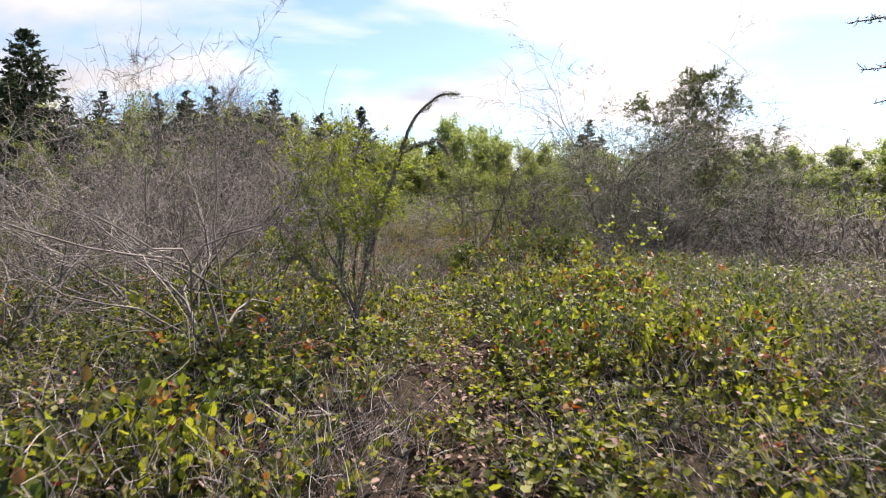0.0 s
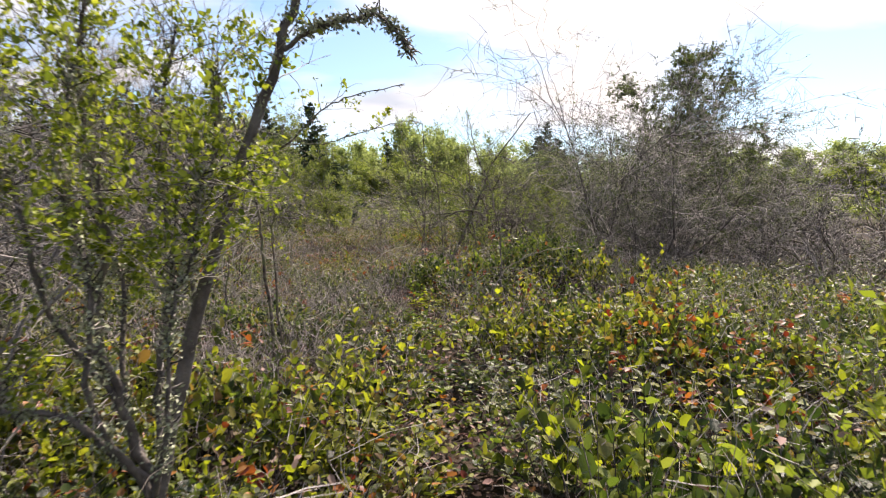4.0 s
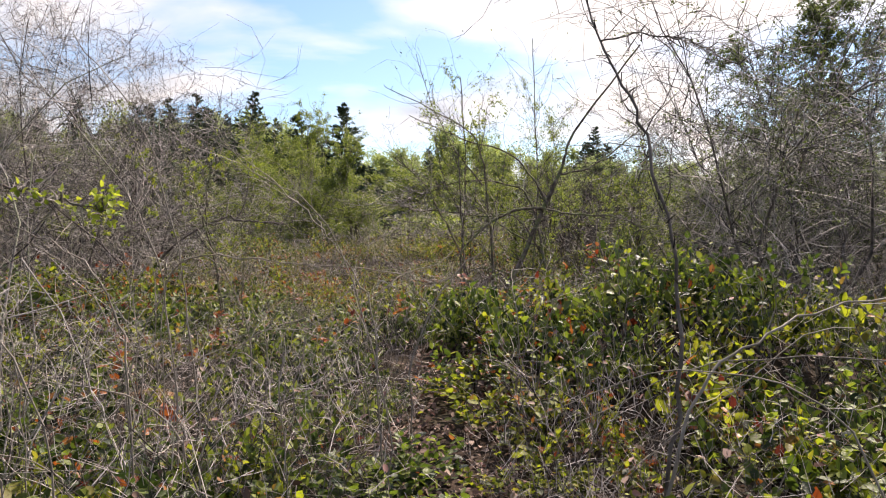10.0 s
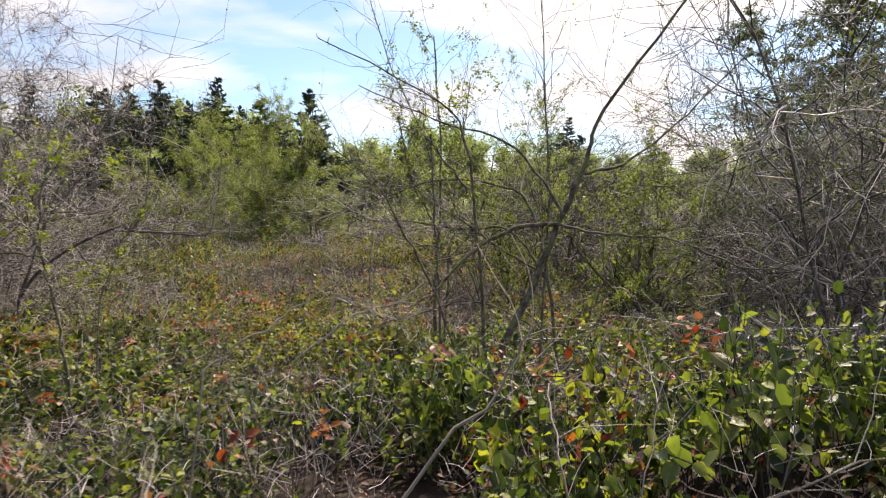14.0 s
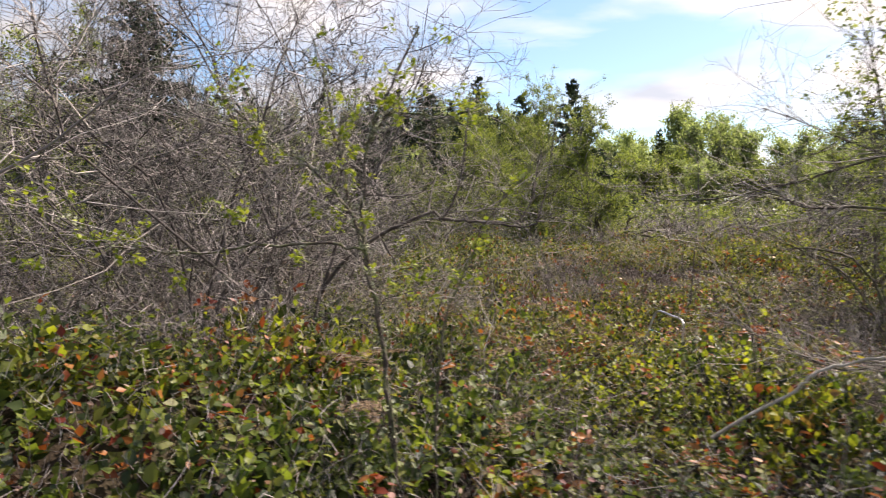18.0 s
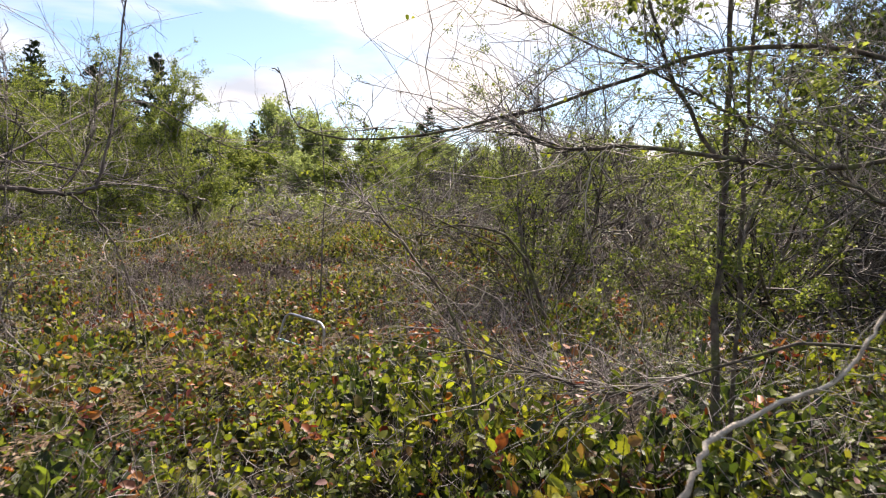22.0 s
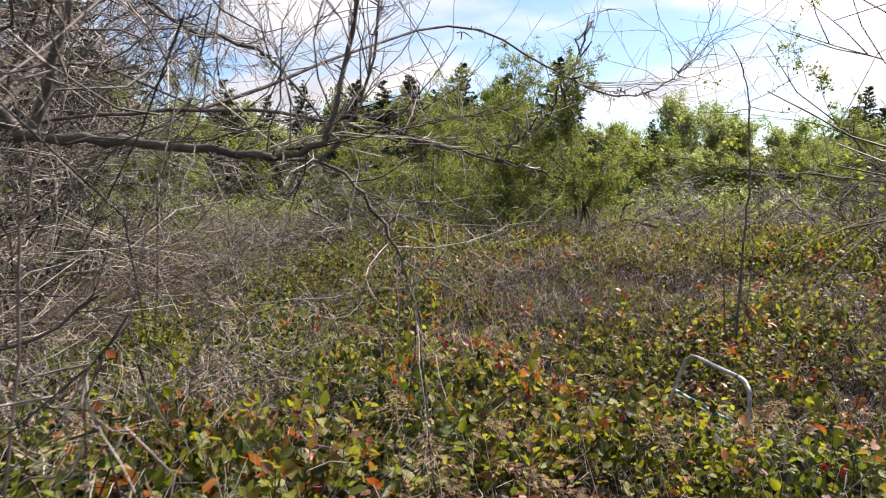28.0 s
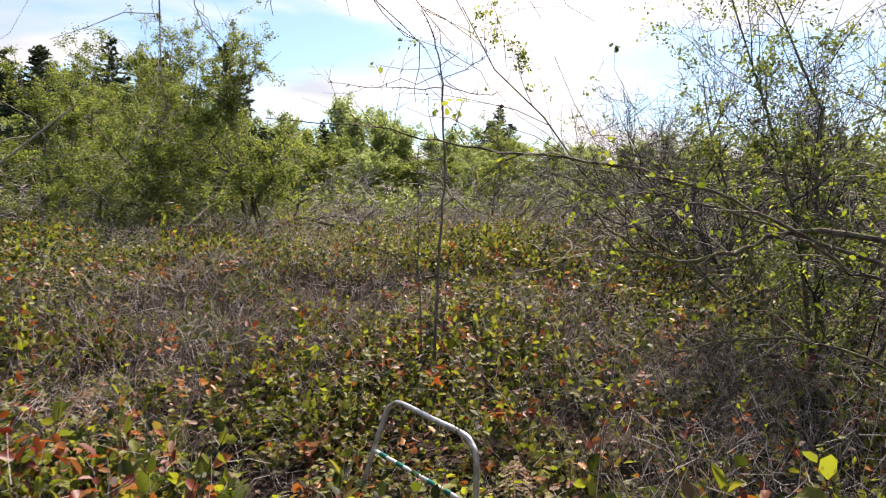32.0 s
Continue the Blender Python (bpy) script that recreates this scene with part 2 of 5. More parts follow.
# spring green, with the haze of the distance mixed into the leaf colour
M_POPLAR = material("spring_crown", [(0.25, (0.14, 0.175, 0.085)), (0.5, (0.235, 0.275, 0.135)), (0.75, (0.36, 0.395, 0.205))], 0.6, 0.6, island=0.6, glow=0.5, glow_tint=(1.5, 1.6, 0.9))
M_NEEDLE = material("conifer_needles", [(0.25, (0.026, 0.042, 0.024)), (0.5, (0.052, 0.080, 0.042)), (0.75, (0.085, 0.12, 0.06))], 0.8, 0.7, island=0.6, glow=0.15)
M_SPINY = material("dark_spiny_leaf", [(0.25, (0.045, 0.062, 0.022)), (0.5, (0.095, 0.125, 0.042)), (0.75, (0.18, 0.22, 0.08))], 1.2, 0.55, island=0.65, glow=0.3, glow_tint=(1.4, 1.5, 0.9))
M_LICHEN = material("lichen_tuft", [(0.3, (0.20, 0.22, 0.13)), (0.6, (0.36, 0.38, 0.26)), (0.8, (0.48, 0.49, 0.36))], 30.0, 0.95, island=0.6)
M_ALU = material("weathered_aluminium", [(0.3, (0.36, 0.36, 0.37)), (0.55, (0.52, 0.52, 0.53)), (0.75, (0.62, 0.61, 0.60))], 25.0, 0.42, metal=0.75, bump=0.12, bump_scale=140, stain=((0.22, 0.19, 0.15), 18, 0.56, 0.72))
M_WEB = material("green_webbing", [(0.4, (0.01, 0.12, 0.10)), (0.6, (0.02, 0.20, 0.16))], 40.0, 0.7)
M_WEBW = material("white_webbing", [(0.4, (0.50, 0.56, 0.60)), (0.6, (0.66, 0.70, 0.72))], 40.0, 0.7)


# ---- mesh building ----
class Buf:
    """Vertices and faces gathered from arrays into one mesh."""

    def __init__(self):
        self.v, self.q, self.t, self.n = [], [], [], 0

    def add(self, v, quads=None, tris=None):
        v = np.asarray(v, dtype=np.float64).reshape(-1, 3)
        if quads is not None and len(quads):
            self.q.append(np.asarray(quads).reshape(-1, 4) + self.n)
        if tris is not None and len(tris):
            self.t.append(np.asarray(tris).reshape(-1, 3) + self.n)
        self.v.append(v)
        self.n += len(v)

    def mesh(self, name, mat, smooth=True):
        me = bpy.data.meshes.new(name)
        if not self.n:
            return me
        v = np.concatenate(self.v).astype(np.float32)
        q = np.concatenate(self.q) if self.q else np.zeros((0, 4), int)
        t = np.concatenate(self.t) if self.t else np.zeros((0, 3), int)
        me.vertices.add(len(v))
        me.vertices.foreach_set("co", v.ravel())
        loops = np.concatenate([q.ravel(), t.ravel()]).astype(np.int32)
        me.loops.add(len(loops))
        me.loops.foreach_set("vertex_index", loops)
        size = np.concatenate([np.full(len(q), 4), np.full(len(t), 3)]).astype(np.int32)
        me.polygons.add(len(size))
        me.polygons.foreach_set("loop_start", (np.cumsum(size) - size).astype(np.int32))
        me.polygons.foreach_set("use_smooth", np.full(len(size), smooth))
        me.materials.append(mat)
        me.update(calc_edges=True)
        return me


def unit(a):
    return a / np.maximum(np.linalg.norm(a, axis=-1, keepdims=True), 1e-9)


def tubes(buf, pts, rad, sides=4):
    """Tapered tubes along n lines of k points each."""
    n, k, _ = pts.shape
    tan = np.gradient(pts, axis=1)
    tan = unit(tan)
    ref = np.where(np.abs(tan[:, :1, 2:3]) > 0.9, np.array([1.0, 0, 0]), np.array([0, 0, 1.0]))
    u = unit(np.cross(tan, np.broadcast_to(ref, tan.shape)))
    w = np.cross(tan, u)
    ang = np.arange(sides) * 2 * np.pi / sides
    ring = u[:, :, None] * np.cos(ang)[None, None, :, None] + w[:, :, None] * np.sin(ang)[None, None, :, None]
    v = pts[:, :, None] + ring * rad[:, :, None, None]
    idx = np.arange(n * k * sides).reshape(n, k, sides)
    a, b = idx[:, :-1], idx[:, 1:]
    quads = np.stack([a, np.roll(a, -1, 2), np.roll(b, -1, 2), b], -1)
    buf.add(v, quads.reshape(-1, 4))


def blades(buf, pos, way, nrm, length, width, fold=0.18, curl=0.15, fine=True):
    """Leaves: an ovate outline with a folded midrib and a drooping tip."""
    n = len(pos)
    way = unit(way)
    side = unit(np.cross(way, nrm))
    nrm = np.cross(side, way)
    L, W = np.asarray(length).reshape(-1, 1), np.asarray(width).reshape(-1, 1)
    if fine:
        prof = [(0, 0, 0), (0.28, 0, -0.3), (0.68, 0, -0.25), (1, 0, -1), (0.22, 0.45, 1), (0.68, 0.42, 0.6), (0.22, -0.45, 1), (0.68, -0.42, 0.6)]
        quads, tris = [(1, 2, 5, 4), (2, 1, 6, 7)], [(0, 1, 4), (2, 3, 5), (1, 0, 6), (3, 2, 7)]
    else:
        prof = [(0, 0, 0), (0.45, 0.5, 0.6), (1, 0, -0.6), (0.45, -0.5, 0.6)]
        quads, tris = [], [(0, 2, 1), (0, 3, 2)]
    vs = []
    for a, s, h in prof:
        lift = h * (fold * W if h > 0 else curl * L * 0.5)
        vs.append(pos + way * (a * L) + side * (s * W) + nrm * lift)
    v = np.stack(vs, 1)
    off = (np.arange(n) * len(prof))[:, None, None]
    buf.add(v, (np.array(quads)[None] + off).reshape(-1, 4) if quads else None, (np.array(tris)[None] + off).reshape(-1, 3))


def grow(rng, start, way, length, r0, k=5, wander=0.18, rise=0.0, taper=0.35):
    """Lines of k points that wander; rise bends them up (or down)."""
    n = len(start)
    step = (np.asarray(length) / (k - 1)).reshape(-1, 1)
    pts = np.empty((n, k, 3))
    pts[:, 0] = start
    d = unit(np.array(way, dtype=float))
    for i in range(1, k):
        d = unit(d + rng.normal(0, wander, (n, 3)) + np.array([0, 0, rise]))
        pts[:, i] = pts[:, i - 1] + d * step
    rad = np.asarray(r0).reshape(-1, 1) * np.linspace(1, taper, k)[None]
    return pts, rad


def fork(rng, pts, rad, count, lo=0.25, spread=0.9, shrink=0.55, rr=0.6, up=0.0, minr=0.0012):
    """Starts of count side shoots on random places of the given lines."""
    n, k, _ = pts.shape
    i = rng.integers(0, n, count)
    f = (lo + (1 - lo) * rng.random(count)) * (k - 1)
    j = np.minimum(f.astype(int), k - 2)
    w = (f - j)[:, None]
    p = pts[i, j] * (1 - w) + pts[i, j + 1] * w
    tan = unit(pts[i, j + 1] - pts[i, j])
    way = unit(tan + rng.normal(0, spread, (count, 3)) + np.array([0, 0, up]))
    full = np.linalg.norm(np.diff(pts[i], axis=1), axis=-1).sum(1)
    r = np.maximum((rad[i, j] * (1 - w[:, 0]) + rad[i, j + 1] * w[:, 0]) * rr, minr)
    return p, way, full * shrink * rng.uniform(0.5, 1.25, count), r


def along(rng, pts, count, lo=0.0):
    """Random points on the lines with the line's direction there."""
    p, way, _, _ = fork(rng, pts, np.ones(pts.shape[:2]), count, lo, 0.0)
    return p, way


def part(name, buf, mat, parent, label="", smooth=True, kind=""):
    ob = new(name, buf.mesh(name, mat, smooth) if isinstance(buf, Buf) else buf)
    ob.parent = parent
    if kind:
        ob["kind"] = kind
    if label:
        ob["label"] = label
    return ob


def thing(name, m, label, category, group="", kind=""):
    ob = new(name)
    ob.matrix_world = m
    return tagged(ob, label, category, group, kind)


# ---- the lie of the land ----
RISE = [(-40, 0.1), (0, 0.0), (10, 0.02), (13, 0.0), (16, -0.08), (20, -0.30), (23, -0.46), (25, -0.28), (28, 0.30), (33, 0.5), (45, 0.7), (90, 1.0), (3000, 1.0)]
TRAIL = [(-4, -0.1), (0, 0.0), (3.5, 0.15), (6, 0.28), (9, 0.33), (12.5, 0.25), (14.0, 0.3), (15, 0.5)]
MOUNDS = [(2.1, 8.4, 0.9, 0.35), (-0.75, 5.2, 0.9, 0.28), (1.75, 9.8, 1.1, 0.22), (1.95, 13.8, 1.0, 0.62), (2.9, 13.6, 0.9, 0.3), (0.2, 9.9, 0.7, 0.12), (-0.2, 14.6, 0.9, 0.15), (1.2, 18.8, 1.0, 0.2), (-3.3, 16.6, 1.4, 0.22), (-2.9, 19.5, 1.3, 0.18), (0.4, 16.0, 0.8, 0.1), (-4.3, 16.0, 1.2, 0.5)]


def smooth_table(table, x):
    for (a, va), (b, vb) in zip(table, table[1:]):
        if x <= b:
            f = min(max((x - a) / (b - a), 0), 1)
            return va + (vb - va) * f
    return table[-1][1]


def soft_rise(y):
    return sum(smooth_table(RISE, y + d) for d in (-2.0, -1.0, 0.0, 1.0, 2.0)) / 5


def land(x, y):
    """Height of the soil."""
    z = soft_rise(y) + 0.10 * noise.noise((x * 0.35, y * 0.35, 3.1)) + 0.03 * noise.noise((x * 1.3, y * 1.3, 9.0))
    for mx, my, r, h in MOUNDS:
        z += 0.8 * h * math.exp(-((x - mx) ** 2 + (y - my) ** 2) / (r * r))
    far = max(0.0, math.hypot(x, y - 15) - 60)
    return z + 0.004 * far * noise.noise((x * 0.01, y * 0.01, 0.4))


def off_trail(x, y):
    """Metres from the trodden line; large past its end."""
    return abs(x - smooth_table(TRAIL, y)) if y < 14.5 else 9.0


WALK = [(0.1, 8.6), (0.1, 10.3), (0.3, 11.2), (0.5, 11.9), (-0.2, 12.9), (-1.1, 13.1), (-2.1, 13.9), (-2.15, 14.5), (-1.4, 15.5), (-1.2, 16.2), (-1.35, 17.5), (-1.5, 18.5), (-1.44, 19.3)]


def off_walk(x, y):
    """Metres from the line walked past the end of the trodden path."""
    best = 9.0
    for (ax, ay), (bx, by) in zip(WALK, WALK[1:]):
        ux, uy = bx - ax, by - ay
        f = min(max(((x - ax) * ux + (y - ay) * uy) / (ux * ux + uy * uy), 0), 1)
        best = min(best, math.hypot(x - ax - f * ux, y - ay - f * uy))
    return best


def cover(x, y):
    """Height of the undergrowth above the soil."""
    h = 0.48 + 0.34 * noise.noise((x * 0.62, y * 0.62, 7.7)) + 0.28 * noise.noise((x * 1.4, y * 1.4, 2.2))
    for mx, my, r, m in MOUNDS:
        h += 0.2 * m * math.exp(-((x - mx) ** 2 + (y - my) ** 2) / (r * r))
    h -= 0.5 * math.exp(-((x + 1.0) ** 2 + (y - 22.05) ** 2) / 0.42)
    w = off_walk(x, y)
    if w < 0.7:
        h = min(h, 0.30 + 0.45 * w)
    d = off_trail(x, y)
    return max(0.10, h * min(1.0, 0.22 + d * 2.4))


def heathy(x, y):
    """How much of the cover is twiggy heather and not salal, 0 to 1."""
    v = (0.30 if y < 16 else 0.22 if y < 22.5 else 0.42) + (1.45 * noise.noise((x * 0.80 + 3, y * 0.80, 5.5)) if y < 20 else 1.15 * noise.noise((x * 0.85, y * 0.85, 5.5)))
    for hx, hy, r, a in ((2.3, 4.6, 1.1, 0.7), (-1.2, 3.0, 0.8, 0.1), (-4.2, 15.6, 1.6, -0.8), (0.1, 17.6, 1.1, -0.8), (0.6, 10.2, 1.0, -0.6), (-0.4, 10.2, 0.7, 0.25), (-1.0, 19.4, 0.8, -0.5), (-3.3, 15.2, 1.0, -0.5), (-2.2, 3.6, 1.0, -0.35), (1.0, 2.2, 0.8, 0.3), (-1.6, 9.6, 1.7, 0.45), (-1.4, 12.0, 1.5, 0.5), (1.8, 11.2, 1.4, -0.8), (1.7, 8.3, 1.3, -0.9), (0.5, 6.6, 0.9, -0.7), (-0.4, 7.2, 0.8, -0.4), (2.9, 6.4, 0.8, 0.5), (0.4, 22.6, 0.9, 0.9), (1.4, 22.7, 1.2, 0.9), (-2.6, 25.2, 1.3, 0.8), (-3.2, 18.0, 0.7, 0.3), (1.9, 13.9, 1.3, -0.9), (-0.7, 5.2, 1.0, -0.8), (-1.5, 17.0, 1.6, -0.5), (-2.0, 19.6, 1.2, -0.6), (-1.6, 22.4, 1.3, -0.6), (0.2, 4.2, 1.1, -0.9), (-0.6, 3.0, 0.7, -0.6), (0.9, 7.3, 1.5, -0.6), (-3.0, 22.6, 1.2, -0.4), (-0.8, 26.0, 0.8, 0.5), (1.6, 24.5, 1.2, -0.5), (-1.0, 9.2, 0.7, 0.5)):
        v += a * math.exp(-((x - hx) ** 2 + (y - hy) ** 2) / (r * r))
    return min(max(v, 0), 1)


# ground: one sheet, fine near the walk, coarse to the horizon
def axis_steps(lo, hi, fine, reach):
    mid = list(np.arange(lo, hi + 1e-6, fine))
    out, d = [], fine
    while (out[-1] if out else 0) < reach:
        d *= 1.35
        out.append((out[-1] if out else 0) + d)
    return np.array([lo - a for a in reversed(out)] + mid + [hi + a for a in out])


gx, gy = axis_steps(-9, 9, 0.3, 2500), axis_steps(-4, 36, 0.3, 2500)
gv = [(x, y, land(x, y)) for y in gy for x in gx]
nx = len(gx)
gi = (np.arange(len(gy) - 1)[:, None] * nx + np.arange(nx - 1)[None]).ravel()
gb = Buf()
gb.add(gv, np.stack([gi, gi + 1, gi + 1 + nx, gi + nx], 1))
tagged(new("ground", gb.mesh("ground", M_SOIL)), "dark soil strewn with leaf litter and moss", "ground", kind="structure")


# ---- undergrowth ----
RAW = {}

def salal_shrub(seed, leaf_mat, red=0.06):
    """A low evergreen shrub about 0.5 m tall: arching stems with alternate broad leaves."""
    rng = np.random.default_rng(seed)
    ob = thing("salal_shrub", Matrix(), "low salal shrub with glossy green and yellowish oval leaves", "shrub", "salal shrubs of the heath")
    tufts, each = 7, 5
    n = tufts * each
    ca = np.arange(tufts) * 2 * np.pi / tufts + rng.uniform(-0.5, 0.5, tufts)
    cr = rng.uniform(0.06, 0.34, tufts)
    hub = np.repeat(np.stack([np.cos(ca) * cr, np.sin(ca) * cr, np.zeros(tufts)], 1), each, 0)
    tall = np.repeat(rng.uniform(0.30, 0.66, tufts), each)
    a = rng.uniform(0, 2 * np.pi, n)
    start = hub + np.stack([np.cos(a), np.sin(a), np.zeros(n)], 1) * 0.03 - np.array([0, 0, 0.06])
    way = np.stack([np.cos(a) * 0.42, np.sin(a) * 0.42, np.full(n, 1.0)], 1) + hub * 0.7 + rng.normal(0, 0.12, (n, 3))
    pts, rad = grow(rng, start, way, tall * rng.uniform(0.75, 1.15, n), np.full(n, 0.004), 4, 0.2, -0.02, 0.4)
    b = Buf()
    tubes(b, pts, rad, 3)
    part("stem_tuft", b, M_TWIG_DARK, ob, kind="stuff")
    k = 12
    f = (0.34 + 0.66 * ((np.arange(k) + 0.5) / k) ** 0.7)[None] * 3 + rng.normal(0, 0.04, (n, k))
    f = np.clip(f, 0, 2.999)
    j = f.astype(int)
    row = np.arange(n)[:, None]
    w = (f - j)[..., None]
    p = (pts[row, j] * (1 - w) + pts[row, j + 1] * w).reshape(-1, 3)
    tan = unit(pts[row, j + 1] - pts[row, j]).reshape(-1, 3)
    m = n * k
    turn = (np.arange(k)[None] * 2.5 + rng.uniform(0, 6.28, (n, 1))).reshape(-1, 1)
    u = unit(np.cross(tan, np.array([0.3, 0.2, 0.1])))
    v = np.cross(tan, u)
    radial = u * np.cos(turn) + v * np.sin(turn)
    out = unit(radial + tan * rng.uniform(0.1, 1.35, (m, 1)) + rng.normal(0, 0.3, (m, 3)) + np.array([0, 0, 0.15]))
    nrm = unit(tan * 0.8 + radial * -0.5 + rng.normal(0, 0.45, (m, 3)))
    size = rng.uniform(0.042, 0.084, m) * np.tile(1.0 - 0.35 * (np.arange(k) / k) ** 3, n)
    b, c = Buf(), Buf()
    isred = rng.random(m) < red
    for sel, bb in ((~isred, b), (isred, c)):
        blades(bb, p[sel] + out[sel] * 0.012, out[sel], nrm[sel], size[sel], size[sel] * rng.uniform(0.58, 0.80, sel.sum()))
    part("foliage", b, leaf_mat, ob, kind="stuff")
    b2, c2 = Buf(), Buf()
    for sel, bb in ((~isred, b2), (isred, c2)):
        blades(bb, p[sel], out[sel], nrm[sel], size[sel] * 1.1, size[sel] * 0.72, fine=False)
    RAW[ob.name] = [(b2, leaf_mat), (c2, M_RED)]
    if isred.any():
        part("red_foliage", c, M_RED, ob, "old leaves turned orange and red", kind="stuff")
    return ob


def heather_clump(seed):
    """A dome of fine dry twigs."""
    rng = np.random.default_rng(seed)
    ob = thing("heather_clump", Matrix(), "clump of dry grey-brown heather twigs", "shrub", "heather clumps of the heath")
    n = 22
    a = rng.uniform(0, 2 * np.pi, n)
    start = np.stack([np.cos(a), np.sin(a), np.zeros(n)], 1) * rng.uniform(0, 0.25, (n, 1)) - np.array([0, 0, 0.05])
    way = np.stack([np.cos(a) * 0.6, np.sin(a) * 0.6, np.full(n, 0.9)], 1) + rng.normal(0, 0.3, (n, 3))
    pts, rad = grow(rng, start, way, rng.uniform(0.3, 0.6, n), np.full(n, 0.0032), 4, 0.22, 0.0, 0.4)
    b = Buf()
    tubes(b, pts, rad, 3)
    part("stem_tuft", b, M_TWIG_DARK, ob, kind="stuff")
    p, w, L, r = fork(rng, pts, rad, 190, 0.3, 0.6, 0.36, 0.6, 0.25, 0.0015)
    t1, r1 = grow(rng, p, w, L, r, 2, 0.25, 0.1, 0.5)
    b = Buf()
    tubes(b, t1, r1, 3)
    part("twig_tangle", b, M_HEATH, ob, kind="stuff")
    return ob


def bracken_frond(seed):
    """A collapsed dead fern frond: a bent stalk with paired, toothed side blades."""
    rng = np.random.default_rng(seed)
    ob = thing("dead_bracken_frond", Matrix(), "collapsed brown dead bracken frond", "fern", "dead bracken fronds")
    pts, rad = grow(rng, np.zeros((1, 3)), np.array([[0.6, 0, 0.75]]), np.array([0.75]), np.array([0.004]), 8, 0.1, -0.16, 0.3)
    b = Buf()
    tubes(b, pts, rad, 4)
    part("stalk", b, M_BRACKEN, ob)
    n = 26
    s = np.linspace(0.3, 0.98, n)
    f = s * 7
    j = np.minimum(f.astype(int), 6)
    p = pts[0, j] + (pts[0, j + 1] - pts[0, j]) * (f - j)[:, None]
    tan = unit(pts[0, j + 1] - pts[0, j])
    sgn = np.where(np.arange(n) % 2, 1, -1)[:, None]
    side = unit(np.cross(tan, [0, 0, 1.0])) * sgn
    way = unit(side + tan * 0.45 + rng.normal(0, 0.12, (n, 3)) - [0, 0, 0.25])
    b = Buf()
    ll = 0.22 * (1.05 - s)
    rib, rr = grow(rng, p, way, ll, np.full(n, 0.0014), 4, 0.12, -0.05)
    tubes(b, rib, rr, 3)
    q, w = along(rng, rib, 260, 0.05)
    sd = unit(np.cross(w, [0, 0, 1.0])) * np.where(rng.random((260, 1)) < 0.5, 1, -1)
    blades(b, q, sd + w * 0.4, rng.normal(0, 0.4, (260, 3)) + [0, 0, 1], rng.uniform(0.022, 0.045, 260), np.full(260, 0.012), fine=False)
    part("frond_blade", b, M_BRACKEN, ob, kind="stuff")
    return ob


salals = [salal_shrub(11 + i, M_SALAL, (0.01, 0.03, 0.01, 0.04, 0.01)[i]) for i in range(5)]
red_salals = [salal_shrub(31 + i, (M_SALAL, M_SALAL_DARK)[i], 0.14) for i in range(2)]
olive_salals = [salal_shrub(51 + i, M_SALAL_OLIVE, (0.07, 0.03, 0.08)[i]) for i in range(3)]
dark_salals = [salal_shrub(21 + i, M_SALAL_DARK, (0.01, 0.03, 0.01, 0.02)[i]) for i in range(4)]
heathers = [heather_clump(41 + i) for i in range(4)]
brackens = [bracken_frond(61 + i) for i in range(3)]
used = set()
rg = np.random.default_rng(5)


def plant(pool, x, y, s, tall=1.0, sink=0.0):
    """Set one of the pool's plants at (x, y); its first use moves the original."""
    ob = pool[int(rg.integers(0, len(pool)))]
    m = Matrix.LocRotScale((x, y, land(x, y) - sink), Euler((rg.uniform(-0.12, 0.12), rg.uniform(-0.12, 0.12), rg.uniform(0, 6.28))), (s, s, s * tall))
    if ob.name in used:
        return copy_thing(ob, m @ Matrix.Diagonal((*ob.scale, 1)).inverted())
    used.add(ob.name)
    ob.matrix_basis = m
    return ob


joined = {}


def sow(ob, m):
    """Add a plant's leaves to the joined stretch of the heath."""
    r = np.array(m.to_3x3())
    t = np.array(m.translation)
    for buf, mat in RAW[ob.name]:
        if not buf.n:
            continue
        v = np.concatenate(buf.v) @ r.T + t
        q = np.concatenate(buf.q) if buf.q else None
        tr = np.concatenate(buf.t) if buf.t else None
        joined.setdefault(mat.name, (Buf(), mat))[0].add(v, q, tr)


